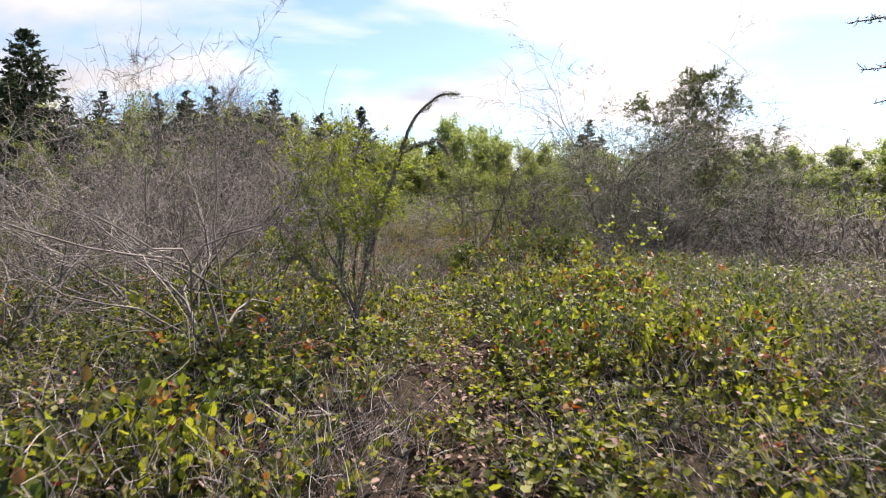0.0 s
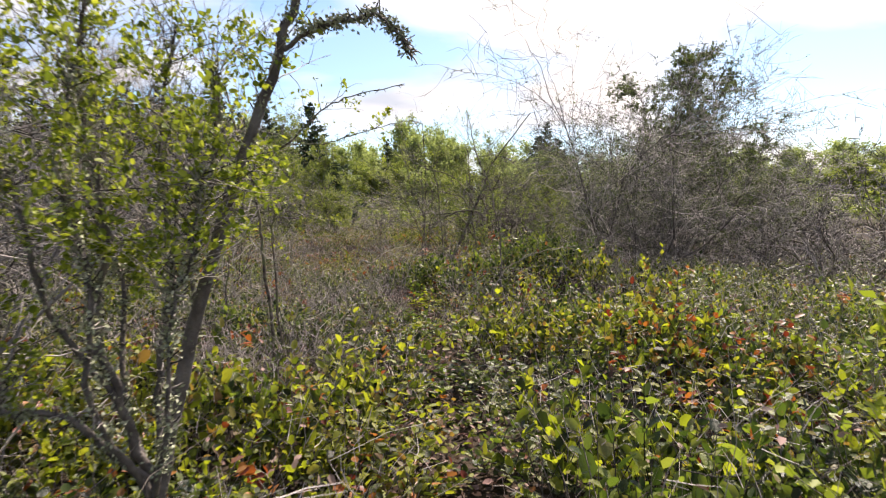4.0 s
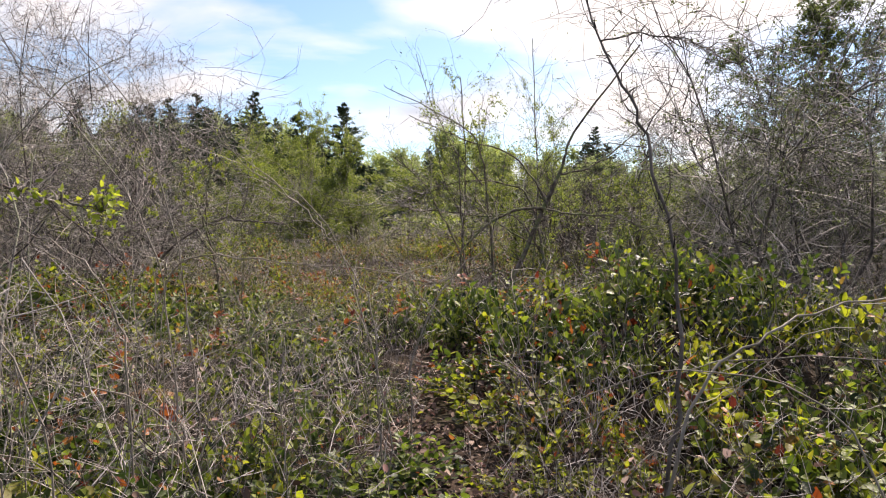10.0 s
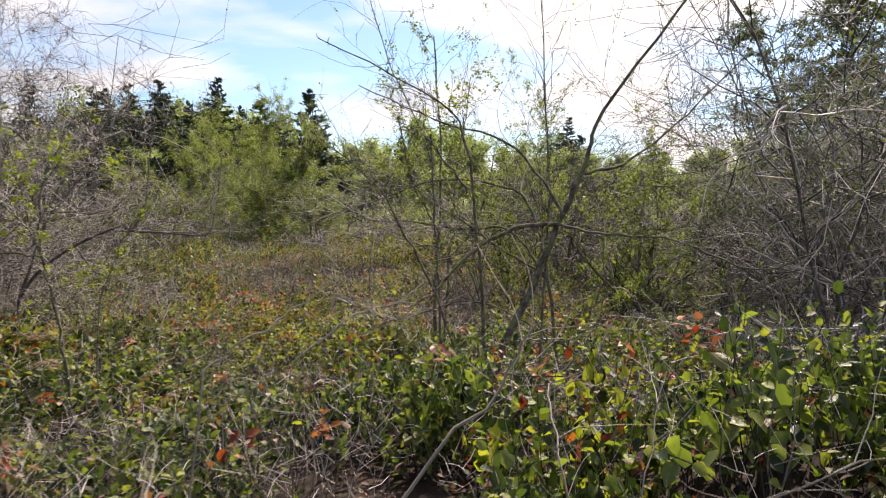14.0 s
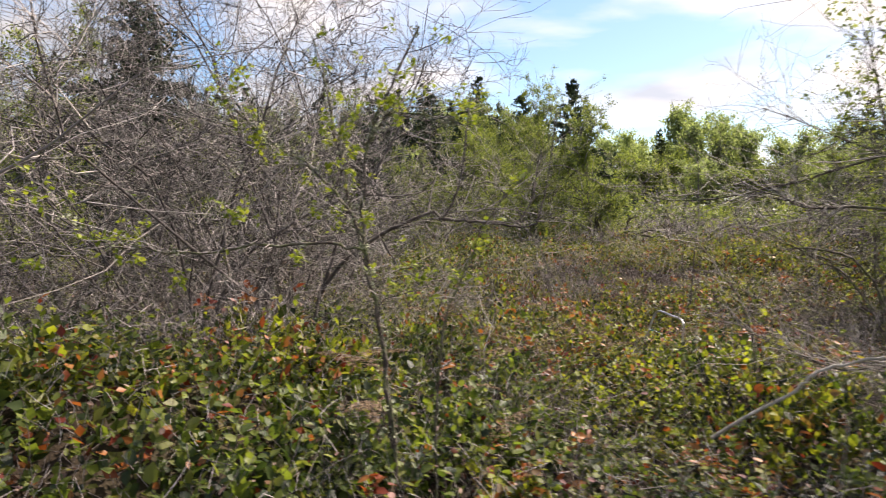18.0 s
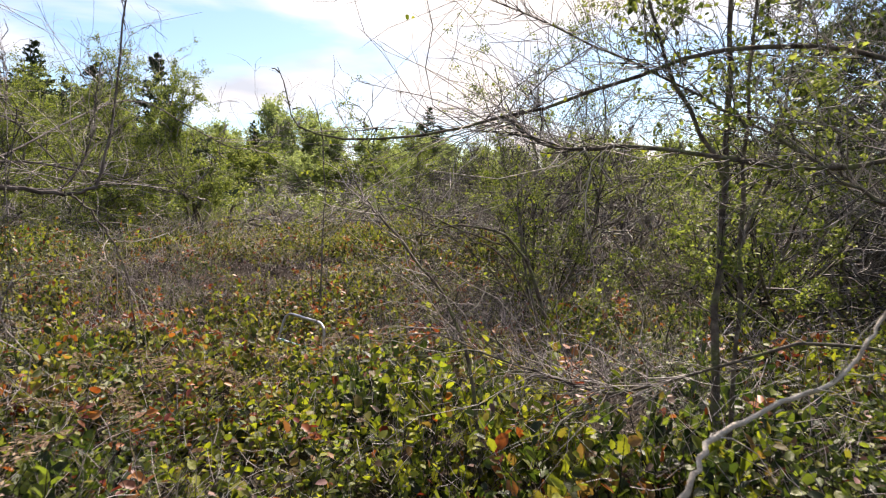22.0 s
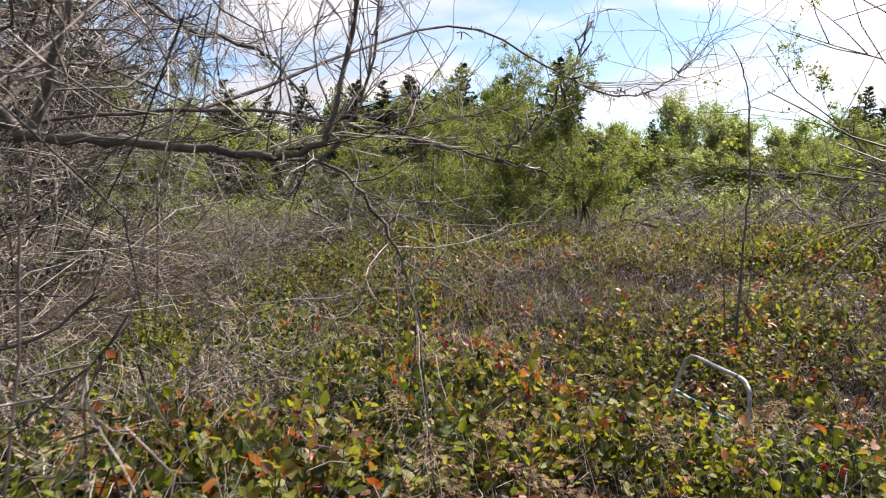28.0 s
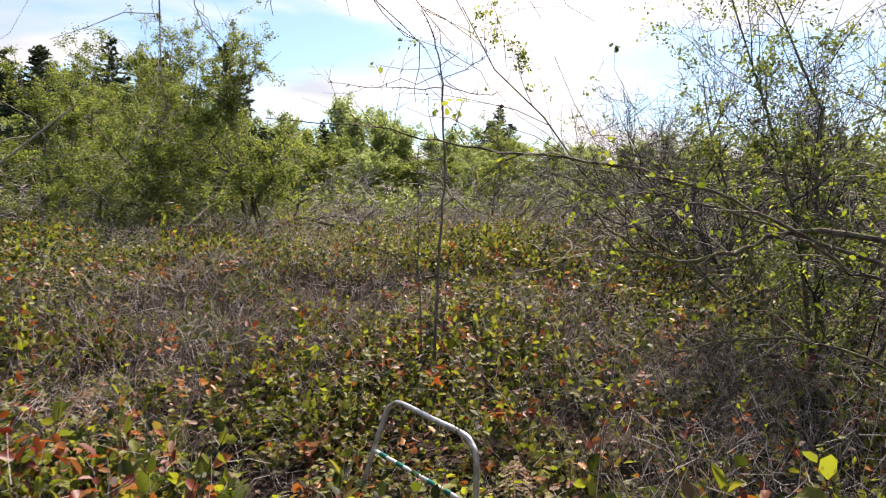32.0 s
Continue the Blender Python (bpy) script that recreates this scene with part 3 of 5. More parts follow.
spots = []
for iy in range(0, 60):
    for ix in range(-10, 11):
        x, y = (ix + rg.uniform(-0.45, 0.45)) * 0.53, 1.3 + (iy + rg.uniform(-0.45, 0.45)) * 0.53
        spots.append((x - (0.12 * (y - 14) if y > 14 else 0), y))
count = 0
for x, y in spots:
    d, h = off_trail(x, y), cover(x, y)
    if d < (0.32 if 9.0 < y < 11.0 else 0.21) or math.hypot(x + 0.97, y - 21.95) < 0.36:
        continue
    dry = rg.random() < heathy(x, y) * 0.9
    if dry and abs(x + (0.12 * (y - 14) if y > 14 else 0)) < 4.2 and y < 26:
        plant(heathers, x, y, rg.uniform(0.8, 1.15), min(max(h / 0.52, 0.4), 1.3 if off_walk(x, y) > 0.5 else 0.7))
    if dry and rg.random() < 0.35:
        continue
    shade = (0.25 if y < 7.5 else 0.55) + 0.8 * noise.noise((x * 0.6, y * 0.6, 4.0))
    for mx, my, r, m in MOUNDS[3:]:
        shade += 0.6 * math.exp(-((x - mx) ** 2 + (y - my) ** 2) / (r * r))
    if y > 14.5 and x < -1.0 and y < 21:
        shade += 0.45 if y < 18 else -0.1
    pool = dark_salals if rg.random() < shade else salals
    if y > 19 and rg.random() < (y - 19) * 0.22 + 0.5 * noise.noise((x * 0.5, y * 0.5, 9.0)):
        pool = olive_salals
    if noise.noise((x * 0.7, y * 0.7, 8.0)) > (0.30 if y < 15 else 0.20):
        pool = red_salals
    s, tall = rg.uniform(0.8, 1.15), min(max(h / 0.50, 0.45), 1.25)
    if d < 0.5:
        tall = min(tall, 0.62)
    if dry:
        s, tall = s * 0.72, tall * 1.05
    if not dry and count < 296 and abs(x + (0.12 * (y - 14) if y > 14 else 0)) < 2.7 and y < 25:
        plant(pool, x, y, s, tall)
        count += 1
    else:
        ob = pool[int(rg.integers(0, len(pool)))]
        sow(ob, Matrix.LocRotScale((x, y, land(x, y)), Euler((0, 0, rg.uniform(0, 6.28))), (s, s, s * tall)))
for i, (buf, mat) in enumerate(joined.values()):
    tagged(new("salal_thicket", buf.mesh("salal_thicket", mat)), "thicket of salal leaves away from the path", "undergrowth", kind="stuff")
for x, y in ((-2.3, 17.2), (-1.9, 18.4), (-2.7, 18.6), (-2.2, 19.3), (-1.4, 19.6), (-2.9, 16.4), (-1.9, 16.3), (-2.5, 20.4), (-1.2, 20.6), (-0.7, 21.4), (-3.2, 19.0), (-0.9, 5.4), (1.9, 4.7), (-0.6, 4.4), (0.9, 20.4), (-1.2, 12.4), (-2.6, 22.0), (-1.85, 19.15), (-2.05, 19.45), (-1.6, 19.5), (-2.69, 18.3), (-2.5, 18.0), (-2.67, 16.3), (-2.45, 16.6), (-3.7, 22.9), (-3.5, 22.5), (-3.1, 22.0), (-2.35, 21.2), (-2.2, 20.8), (-0.9, 20.9)):
    plant(brackens, x, y, rg.uniform(0.55, 0.9), 1.0, -0.78 * cover(x, y))


def carpet(name, count, xr, yr, mat, size, label, low, high, kind_of="leaf", fine=True, want=None, tuft=1):
    """A countless layer of leaves or twigs over a stretch of the heath, as one object."""
    rng = np.random.default_rng(len(name) * 7 + count)
    xs, ys = rng.uniform(*xr, count), rng.uniform(*yr, count)
    pos = []
    for x, y in zip(xs, ys):
        if want and not want(x, y, rng):
            continue
        pos.append((x, y, land(x, y) + cover(x, y) * (low + (high - low) * rng.random() ** 0.6)))
    pos = np.array(pos)
    if tuft > 1:
        pos = np.repeat(pos, tuft, 0) + rng.normal(0, 0.035, (len(pos) * tuft, 3))
    n = len(pos)
    b = Buf()
    if kind_of == "leaf":
        way = rng.normal(0, 1, (n, 3)) * [1, 1, 0.55] + [0, 0, 0.1]
        nrm = rng.normal(0, 0.45, (n, 3)) + [0, 0, 1]
        s = rng.uniform(size * 0.65, size * 1.2, n)
        blades(b, pos, way, nrm, s, s * rng.uniform(0.5, 0.7, n), fine=fine)
    else:
        way = rng.normal(0, 0.55, (n, 3)) + [0, 0, 0.7]
        pts, rad = grow(rng, pos, way, rng.uniform(size * 0.5, size * 1.3, n), rng.uniform(0.0011, 0.0024, n), 3, 0.22, -0.05, 0.5)
        tubes(b, pts, rad, 3)
    return tagged(new(name, b.mesh(name, mat)), label, "undergrowth", kind="stuff")


near_x = (-5.2, 5.2)
carpet("salal_undergrowth", 15000, near_x, (1.2, 28), M_SALAL_OLIVE, 0.050, "low salal leaves covering the heath", 0.25, 0.9, want=lambda x, y, r: off_trail(x, y) > 0.11 and r.random() > heathy(x, y) * 0.85)
carpet("orange_undergrowth", 620, (-4.5, 3.0), (13.5, 28), M_RED, 0.062, "sprigs of orange and red old salal leaves", 0.75, 1.0, tuft=11, want=lambda x, y, r: r.random() < 0.10 + 0.8 * max(0, noise.noise((x * 0.9, y * 0.9, 1.0)) + 0.02) + 0.8 * math.exp(-((x + 1.2) ** 2 + (y - 22.2) ** 2) / 2.2))
carpet("red_undergrowth", 190, near_x, (1.5, 15), M_RED, 0.062, "sprigs of red and orange old salal leaves", 0.7, 1.0, tuft=11, want=lambda x, y, r: off_trail(x, y) > 0.3 and r.random() < 0.25 + noise.noise((x, y, 6.0)))
carpet("heather_undergrowth", 84000, near_x, (1.2, 30), M_HEATH, 0.15, "mat of dry grey-brown heather twigs", 0.45, 1.1, "twig", want=lambda x, y, r: off_trail(x, y) > (0.34 if 4.0 < y < 6.0 else 0.15) and r.random() < 0.34 + heathy(x, y))
carpet("dry_stalks", 1500, near_x, (1.5, 28), M_STRAW, 0.55, "thin bleached dry stalks and straws", 0.2, 0.9, "twig", want=lambda x, y, r: off_trail(x, y) > 0.2 and off_walk(x, y) > 0.6)
carpet("leaf_litter", 17000, (-1.0, 1.6), (1.0, 15.5), M_DRY, 0.05, "brown and pinkish dead leaves on the trodden path", 0.02, 0.22, want=lambda x, y, r: off_trail(x, y) < 0.36)
carpet("ground_litter", 12000, near_x, (0.9, 27), M_DRY, 0.055, "brown dead leaves littering the soil", 0.0, 0.12, fine=False)
# twig layer whose dark colour stands in for shade between the shrubs
carpet("dead_twigs", 34000, near_x, (0.9, 28), M_TWIG_DARK, 0.24, "dead twigs under the salal, darkened for the shade there", 0.02, 0.55, "twig", want=lambda x, y, r: off_trail(x, y) > 0.2)
carpet("dead_leaves", 5500, near_x, (1.5, 28), M_DRY, 0.046, "brown dead leaves caught in the undergrowth", 0.35, 0.95)


def far_want(x, y, r):
    return not (abs(x) < 4.2 and y < 30)


carpet("far_salal", 30000, (-22, 22), (3, 46), M_SALAL_OLIVE, 0.065, "low salal covering the farther heath", 0.3, 1.05, fine=False, want=far_want)
carpet("far_heather", 34000, (-15, 15), (-4, 42), M_TWIG_MID, 0.5, "dry heather and brush covering the farther heath", 0.1, 1.1, "twig", want=far_want)
carpet("outer_salal", 190000, (-12, 12), (-5, 34), M_SALAL_DARK, 0.07, "dark salal beyond the edges of the path", 0.2, 0.85, fine=False, want=lambda x, y, r: (abs(x) > 3.9 or y < 2) and math.hypot(x, y) > 1.6 and r.random() < 1.25 - abs(x) / 11 + noise.noise((x * 0.5, y * 0.5, 2.0)))
carpet("outer_litter", 20000, (-13, 13), (-5, 34), M_DRY, 0.09, "brown litter between the farther shrubs", 0.0, 0.3, fine=False, want=lambda x, y, r: abs(x) > 4.5 or y < 2)


# ---- shrubs and trees ----
def clear_of_walk(pts, gap=0.30):
    """Keep a free passage along the walked line, chest to head height."""
    line = np.array([(0, 0), (0, 5.8), (0.3, 8.6), (0.1, 10.3), (0.3, 11.2), (0.5, 11.9), (-0.2, 12.9), (-1.1, 13.1), (-2.1, 13.9), (-2.15, 14.5), (-1.4, 15.5), (-1.2, 16.2), (-1.35, 17.5), (-1.5, 18.5), (-1.44, 19.3)])
    far = np.full(len(pts), 9.0)
    for a, b in zip(line, line[1:]):
        ab = b - a
        f = np.clip(((pts[:, :, :2] - a) @ ab) / (ab @ ab), 0, 1)
        far = np.minimum(far, np.linalg.norm(pts[:, :, :2] - (a + f[..., None] * ab), axis=-1).min(1))
    return far > gap


def crown_leaves(rng, pts, count, mat, size, parent, lo=0.3, name="foliage", label="", fine=False, tuft=4, spreadw=0.05):
    """Leaves in small tufts along the twigs."""
    p, w = along(rng, pts, max(1, count // tuft), lo)
    p, w = np.repeat(p, tuft, 0), np.repeat(w, tuft, 0)
    n = len(p)
    p = p + rng.normal(0, spreadw, (n, 3)) * 0.5
    s = rng.uniform(size * 0.6, size * 1.25, n)
    b = Buf()
    blades(b, p, w * 0.5 + rng.normal(0, 0.8, (n, 3)), rng.normal(0, 0.6, (n, 3)) + [0, 0, 1], s, s * rng.uniform(0.5, 0.8, n), fine=fine)
    return part(name, b, mat, parent, label, kind="stuff")


def woody(name, x, y, label, category="shrub", group="", seed=1, height=2.5, spread=0.5, stems=9, n1=70, n2=420, n3=900, r0=0.018, base=0.25, lean=(0, 0), wander=0.14, rise=0.02, droop=0.0, twig_mat=None, bark=None, leaf=None, leaves=0, leaf_size=0.035, leaf_lo=0.3, keep=False, sides=(5, 4, 3), lo1=0.25, local=False, tuft=4, tw=0.0016, split=False, reach=1.0, fan=0.7, clump=0.05):
    """A many-stemmed shrub or small tree, grown in three orders of branches."""
    rng = np.random.default_rng(seed)
    z0 = land(x, y)
    ob = thing(name, Matrix.Translation((x, y, z0)), label, category, group)
    a = rng.uniform(0, 2 * np.pi, stems)
    start = np.stack([np.cos(a) * base, np.sin(a) * base, np.full(stems, -0.1)], 1) * rng.uniform(0.1, 1, (stems, 1)) * [1, 1, 1]
    start[:, 2] = -0.08
    way = np.stack([np.cos(a) * spread + lean[0], np.sin(a) * spread + lean[1], np.ones(stems)], 1) + rng.normal(0, 0.15, (stems, 3))
    p0, q0 = grow(rng, start, way, rng.uniform(0.65, 1.05, stems) * height * 1.08, rng.uniform(0.6, 1.1, stems) * r0, 9, wander * 1.5, rise, 0.22)
    f1 = fork(rng, p0, q0, n1, lo1, fan, 0.45, 0.6, 0.1)
    f1 = (f1[0], f1[1], f1[2] * reach, f1[3])
    p1, q1 = grow(rng, *f1, 7, wander * 1.3, rise - droop * 0.6, 0.3)
    both = (np.concatenate([p0[:, ::2][:, :5], p1[:, [0, 1, 3, 5, 6]]]), np.concatenate([q0[:, ::2][:, :5], q1[:, [0, 1, 3, 5, 6]]]))
    f2 = fork(rng, *both, n2, 0.2, 0.9, 0.36, 0.55, 0.08, tw)
    p2, q2 = grow(rng, *f2, 5, wander * 1.7, rise - droop, 0.4)
    f3 = fork(rng, p2, q2, n3, 0.15, 0.9, 0.5, 0.7, 0.05, tw)
    p3, q3 = grow(rng, *f3, 3, wander * 1.6, rise - droop, 0.5)
    here = np.array([x, y, z0])
    lines = []
    for p, q in ((p0, q0), (p1, q1), (p2, q2), (p3, q3)):
        if keep:
            ok = clear_of_walk(p + here, 0.8)
            p, q = p[ok], q[ok]
        lines.append((p, q))
    for i in range(len(lines[0][0])):
        b = Buf()
        tubes(b, lines[0][0][i:i + 1], lines[0][1][i:i + 1], sides[0])
        part("stem", b, bark or M_BARK, ob)
    p, q = lines[1]
    for i in range(len(p) if split else 0):
        b = Buf()
        tubes(b, p[i:i + 1], q[i:i + 1], sides[1])
        part("branch", b, bark or M_BARK, ob)
    b = Buf()
    if not split and len(p):
        tubes(b, p, q, sides[1])
    for p, q in lines[2:]:
        if len(p):
            tubes(b, p, q, sides[2])
    part("twig_tangle", b, twig_mat or M_TWIG, ob, kind="stuff")
    if leaf and leaves:
        src = lines[3][0] if len(lines[3][0]) > 20 else lines[2][0]
        crown_leaves(rng, src, leaves, leaf, leaf_size, ob, leaf_lo, tuft=tuft, spreadw=clump)
    return ob


def set_copy(ob, x, y, s, tall, turn):
    return copy_thing(ob, Matrix.LocRotScale((x, y, land(x, y)), Euler((0, 0, turn)), (s, s, s * tall)))


# ---- far trees ----
def conifer(seed, h, r, label="dark green spruce with drooping tiers of branches"):
    rng = np.random.default_rng(seed)
    ob = thing("spruce", Matrix(), label, "tree", "conifers behind the heath")
    b = Buf()
    tp, tr = grow(rng, np.array([[0, 0, -0.3]]), np.array([[0, 0, 1.0]]), np.array([h + 0.3]), np.array([h * 0.016]), 12, 0.015, 0.02, 0.08)
    tubes(b, tp, tr, 7)
    part("trunk", b, M_BARK, ob)
    n = int(h * 19)
    f = rng.random(n) ** 0.85 * 0.94 + 0.05
    a = rng.uniform(0, 2 * np.pi, n)
    ln = r * (1.0 - f) ** 0.85 * rng.uniform(0.55, 1.2, n) + 0.10
    st = np.stack([np.zeros(n), np.zeros(n), f * h], 1)
    way = np.stack([np.cos(a), np.sin(a), 0.5 * f ** 2 - 0.02], 1)
    bp, br = grow(rng, st, way, ln, 0.004 * h * (1.1 - f), 5, 0.07, -0.02, 0.3)
    b = Buf()
    tubes(b, bp, br, 3)
    part("limb_tangle", b, M_BARK, ob, kind="stuff")
    m = n * 42
    p, w = along(rng, bp, m, 0.05)
    top = np.clip(1.15 - p[:, 2] / h, 0.25, 1.0)
    s = rng.uniform(0.30, 0.62, m) * (r / 2.2) ** 0.5 * top
    b = Buf()
    blades(b, p, w * 0.9 + rng.normal(0, 0.5, (m, 3)) - [0, 0, 0.18], rng.normal(0, 0.5, (m, 3)) + [0, 0, 1], s, s * 0.55, fine=False)
    part("needle_foliage", b, M_NEEDLE, ob, kind="stuff")
    return ob


def broadleaf(seed, h, r, mat, label, count=5200, size=0.26, group="trees behind the heath", narrow=0.6):
    """A far tree: trunk, rising limbs and a loose crown of leaf tufts."""
    rng = np.random.default_rng(seed)
    ob = thing("broadleaf_tree", Matrix(), label, "tree", group)
    b = Buf()
    tp, tr = grow(rng, np.array([[0, 0, -0.3]]), np.array([[0, 0, 1.0]]), np.array([h * 0.9]), np.array([h * 0.016]), 9, 0.04, 0.05, 0.15)
    tubes(b, tp, tr, 7)
    part("trunk", b, M_BARK, ob)
    n = 26
    p, w, L, rr = fork(rng, tp, tr, n, 0.16, 0.5, 0.3, 0.5, 0.5)
    a = rng.uniform(0, 2 * np.pi, n)
    w = np.stack([np.cos(a) * narrow, np.sin(a) * narrow, np.full(n, 0.8)], 1)
    lp, lr = grow(rng, p, w, r * rng.uniform(0.6, 1.3, n), rr, 6, 0.15, 0.03, 0.25)
    b = Buf()
    tubes(b, lp, lr, 4)
    f2 = fork(rng, lp, lr, 120, 0.2, 0.7, 0.45, 0.55, 0.2, 0.006)
    p2, r2 = grow(rng, *f2, 4, 0.2, 0.02, 0.4)
    tubes(b, p2, r2, 3)
    part("limb_tangle", b, M_TWIG, ob, kind="stuff")
    crown_leaves(rng, p2, count, mat, size, ob, 0.1, "crown", tuft=8, spreadw=r * 0.15)
    return ob


def stand(ob, rows):
    """Set the thing at the first row (x, y, size, height factor, turn), copies at the others."""
    x, y, s, t, a = rows[0]
    for x2, y2, s2, t2, a2 in rows[1:]:
        set_copy(ob, x2, y2, s2, t2, a2)
    ob.matrix_basis = Matrix.LocRotScale((x, y, land(x, y)), Euler((0, 0, a)), (s, s, s * t))


def bearing(deg, dist):
    return dist * math.sin(radians(deg)), dist * math.cos(radians(deg))


# conifers: (x, y, height, turn) for three growths
firs = ([(*bearing(-14.5, 98), 18.3, 3), (*bearing(-21.4, 150), 26.5, 4), (*bearing(-19.4, 152), 28.0, 1), (12.6 * 2.85, 160, 23.0, 2), (-25.5, 38.5, 9.5, 1), (*bearing(-33, 140), 24.0, 5), (*bearing(-46, 120), 20.0, 0.5), (*bearing(-27.5, 150), 25.0, 2.2)],
        [(*bearing(-16.6, 104), 16.0, 0), (*bearing(-12.9, 101), 15.2, 1), (*bearing(-23.6, 140), 23.5, 2), (*bearing(-1.0, 164), 19.0, 3), (*bearing(-18.0, 151), 24.0, 5), (*bearing(-30, 145), 22.0, 4), (*bearing(-40, 130), 21.0, 1)],
        [(-7.8, 62.0, 10.6, 0.4), (-12.4, 66.0, 10.6, 1.2), (*bearing(-9.6, 82), 11.2, 2.0), (*bearing(-17.5, 78), 12.6, 3.1), (*bearing(12.0, 168), 20.0, 2.4), (*bearing(13.6, 170), 19.5, 4.4), (*bearing(-21.8, 92), 15.0, 0.9)])
for ob, tall, wide, rows in ((conifer(201, 10.0, 3.8), 10.0, 1.0, firs[0]), (conifer(202, 10.0, 3.0), 10.0, 1.0, firs[1]), (conifer(203, 10.0, 4.4, "young spruce with an open pointed top"), 10.0, 1.0, firs[2])):
    stand(ob, [(x, y, h / tall * wide, 1 / wide, a) for x, y, h, a in rows])
lone_fir = conifer(204, 10.8, 5.4, "broad dark fir with a ragged rounded top")
stand(lone_fir, [(-22.6, 35.6, 1.0, 1.0, 0)])

# the wood behind the heath: tops follow a skyline of angles seen from the start
SKYLINE = [(-62, 7.2), (-40, 7.4), (-30, 7.6), (-22, 7.8), (-16, 7.8), (-11, 7.0), (-8, 6.2), (-5, 5.2), (-1.5, 5.6), (0.2, 6.9), (1.4, 6.3), (3.8, 6.2), (6, 5.3), (8, 5.0), (12, 5.4), (15, 5.3), (19, 4.9), (30, 4.7), (62, 5.2)]
rt = np.random.default_rng(77)
rows_a, rows_b, rows_c = [], [], []
TALL = (9.0, 8.0, 7.5)
for i in range(84):
    deg = -62 + i * 1.5 + rt.uniform(-0.4, 0.4)
    dist = rt.uniform(150, 186)
    h = 0.45 + dist * math.tan(radians(smooth_table(SKYLINE, deg))) * rt.uniform(0.70, 0.98)
    k = int(rt.integers(0, 3)) if deg < -4 else (0, 1, 0)[i % 3]
    s = rt.uniform(1.75, 2.15)
    px, py = bearing(deg, dist)
    (rows_a, rows_b, rows_c)[k].append((px, py, s, h / (s * TALL[k]), rt.uniform(0, 6)))
for deg, dist, h, k in ((0.2, 163, 20.4, 0), (1.2, 167, 18.6, 0), (3.5, 168, 18.8, 1), (4.6, 171, 17.4, 0), (8.8, 170, 15.6, 1), (-3.6, 165, 16.0, 1)):
    px, py = bearing(deg, dist)
    (rows_a, rows_b, rows_c)[k].append((px, py, 1.9, h / (1.9 * TALL[k]), deg))
for i in range(52):
    deg = -62 + i * 2.4 + rt.uniform(-0.8, 0.8)
    dist = rt.uniform(96, 132)
    h = dist * math.tan(radians(smooth_table(SKYLINE, deg) * rt.uniform(0.50, 0.72)))
    k = (1, 2, 2)[i % 3]
    s = rt.uniform(1.1, 1.5)
    px, py = bearing(deg, dist)
    (rows_a, rows_b, rows_c)[k].append((px, py, s, h / (s * TALL[k]), rt.uniform(0, 6)))
stand(broadleaf(211, 9.0, 2.9, M_POPLAR, "broad tree in spring green leaf, paled for distant haze", 9000, 0.27, narrow=0.4), rows_a)
stand(broadleaf(212, 8.0, 3.2, M_POPLAR, "rounded tree in spring green leaf, paled for distant haze", 9000, 0.27, narrow=0.7), rows_b)
stand(broadleaf(213, 7.5, 3.2, M_HAW, "rounded tree in mid-green leaf", 9000, 0.27, narrow=0.8), rows_c)

fw = Buf()
rw = np.random.default_rng(88)
na = 70000
ang = rw.uniform(radians(-75), radians(75), na)
dist = rw.uniform(44, 150, na)
up = np.array([(2.2 + 1.6 * noise.noise((a * 9, 0.3, 1.0)) + 1.6 * noise.noise((a * 38, d * 0.08, 2.0))) * d / 90 for a, d in zip(ang, dist)])
wp = np.stack([dist * np.sin(ang), dist * np.cos(ang), 0.5 + np.maximum(up, 0.7) * rw.random(na) ** 0.9], 1)
sz = rw.uniform(0.3, 0.75, na) * dist / 110
far2 = rw.random(na) < 0.35
wp[far2] *= [1.25, 1.25, 1.9]
blades(fw, wp, rw.normal(0, 1, (na, 3)), rw.normal(0, 1, (na, 3)), sz, sz * 0.6, fine=False)
tagged(new("far_scrub", fw.mesh("far_scrub", M_HAW)), "belt of green scrub below the distant trees", "scrub", kind="stuff")

# ---- bare thickets ----
G_BARE = "bare thicket shrubs"
bareA = woody("bare_shrub", -2.05, 5.9, "leafless grey many-stemmed shrub beside the path", group=G_BARE, seed=101, height=2.65, spread=0.46, stems=13, n1=120, n2=650, n3=1400, r0=0.018, wander=0.17, rise=0.06, lo1=0.3, fan=0.48, tw=0.0021, twig_mat=M_TWIG, bark=M_TWIG_MID, reach=0.8, keep=True, split=True)
bareB = woody("bare_shrub", -5.3, 12.4, "dense leafless grey thicket shrub", group=G_BARE, seed=102, height=3.8, spread=0.36, stems=14, n1=120, n2=1000, n3=3200, r0=0.02, wander=0.22, base=0.5, tw=0.0032, reach=0.65, twig_mat=M_TWIG_MID, bark=M_TWIG)
bareC = woody("bare_shrub", -5.2, 19.6, "tall leafless purplish-grey thicket shrub", group=G_BARE, seed=103, height=5.3, spread=0.26, stems=12, n1=120, n2=950, n3=3000, r0=0.020, wander=0.24, base=0.6, tw=0.0036, reach=0.6, keep=True, twig_mat=M_TWIG_MID, bark=M_TWIG_DARK)
bareG = woody("bare_shrub", -5.0, 17.9, "dense leafless purplish-brown thicket shrub", group=G_BARE, seed=107, height=5.2, spread=0.26, stems=13, n1=150, n2=2000, n3=6500, r0=0.017, wander=0.25, base=0.7, tw=0.0026, reach=0.6, keep=True, twig_mat=M_TWIG, bark=M_TWIG_DARK)
set_copy(bareG, -6.8, 20.6, 1.05, 1.05, 2.6)
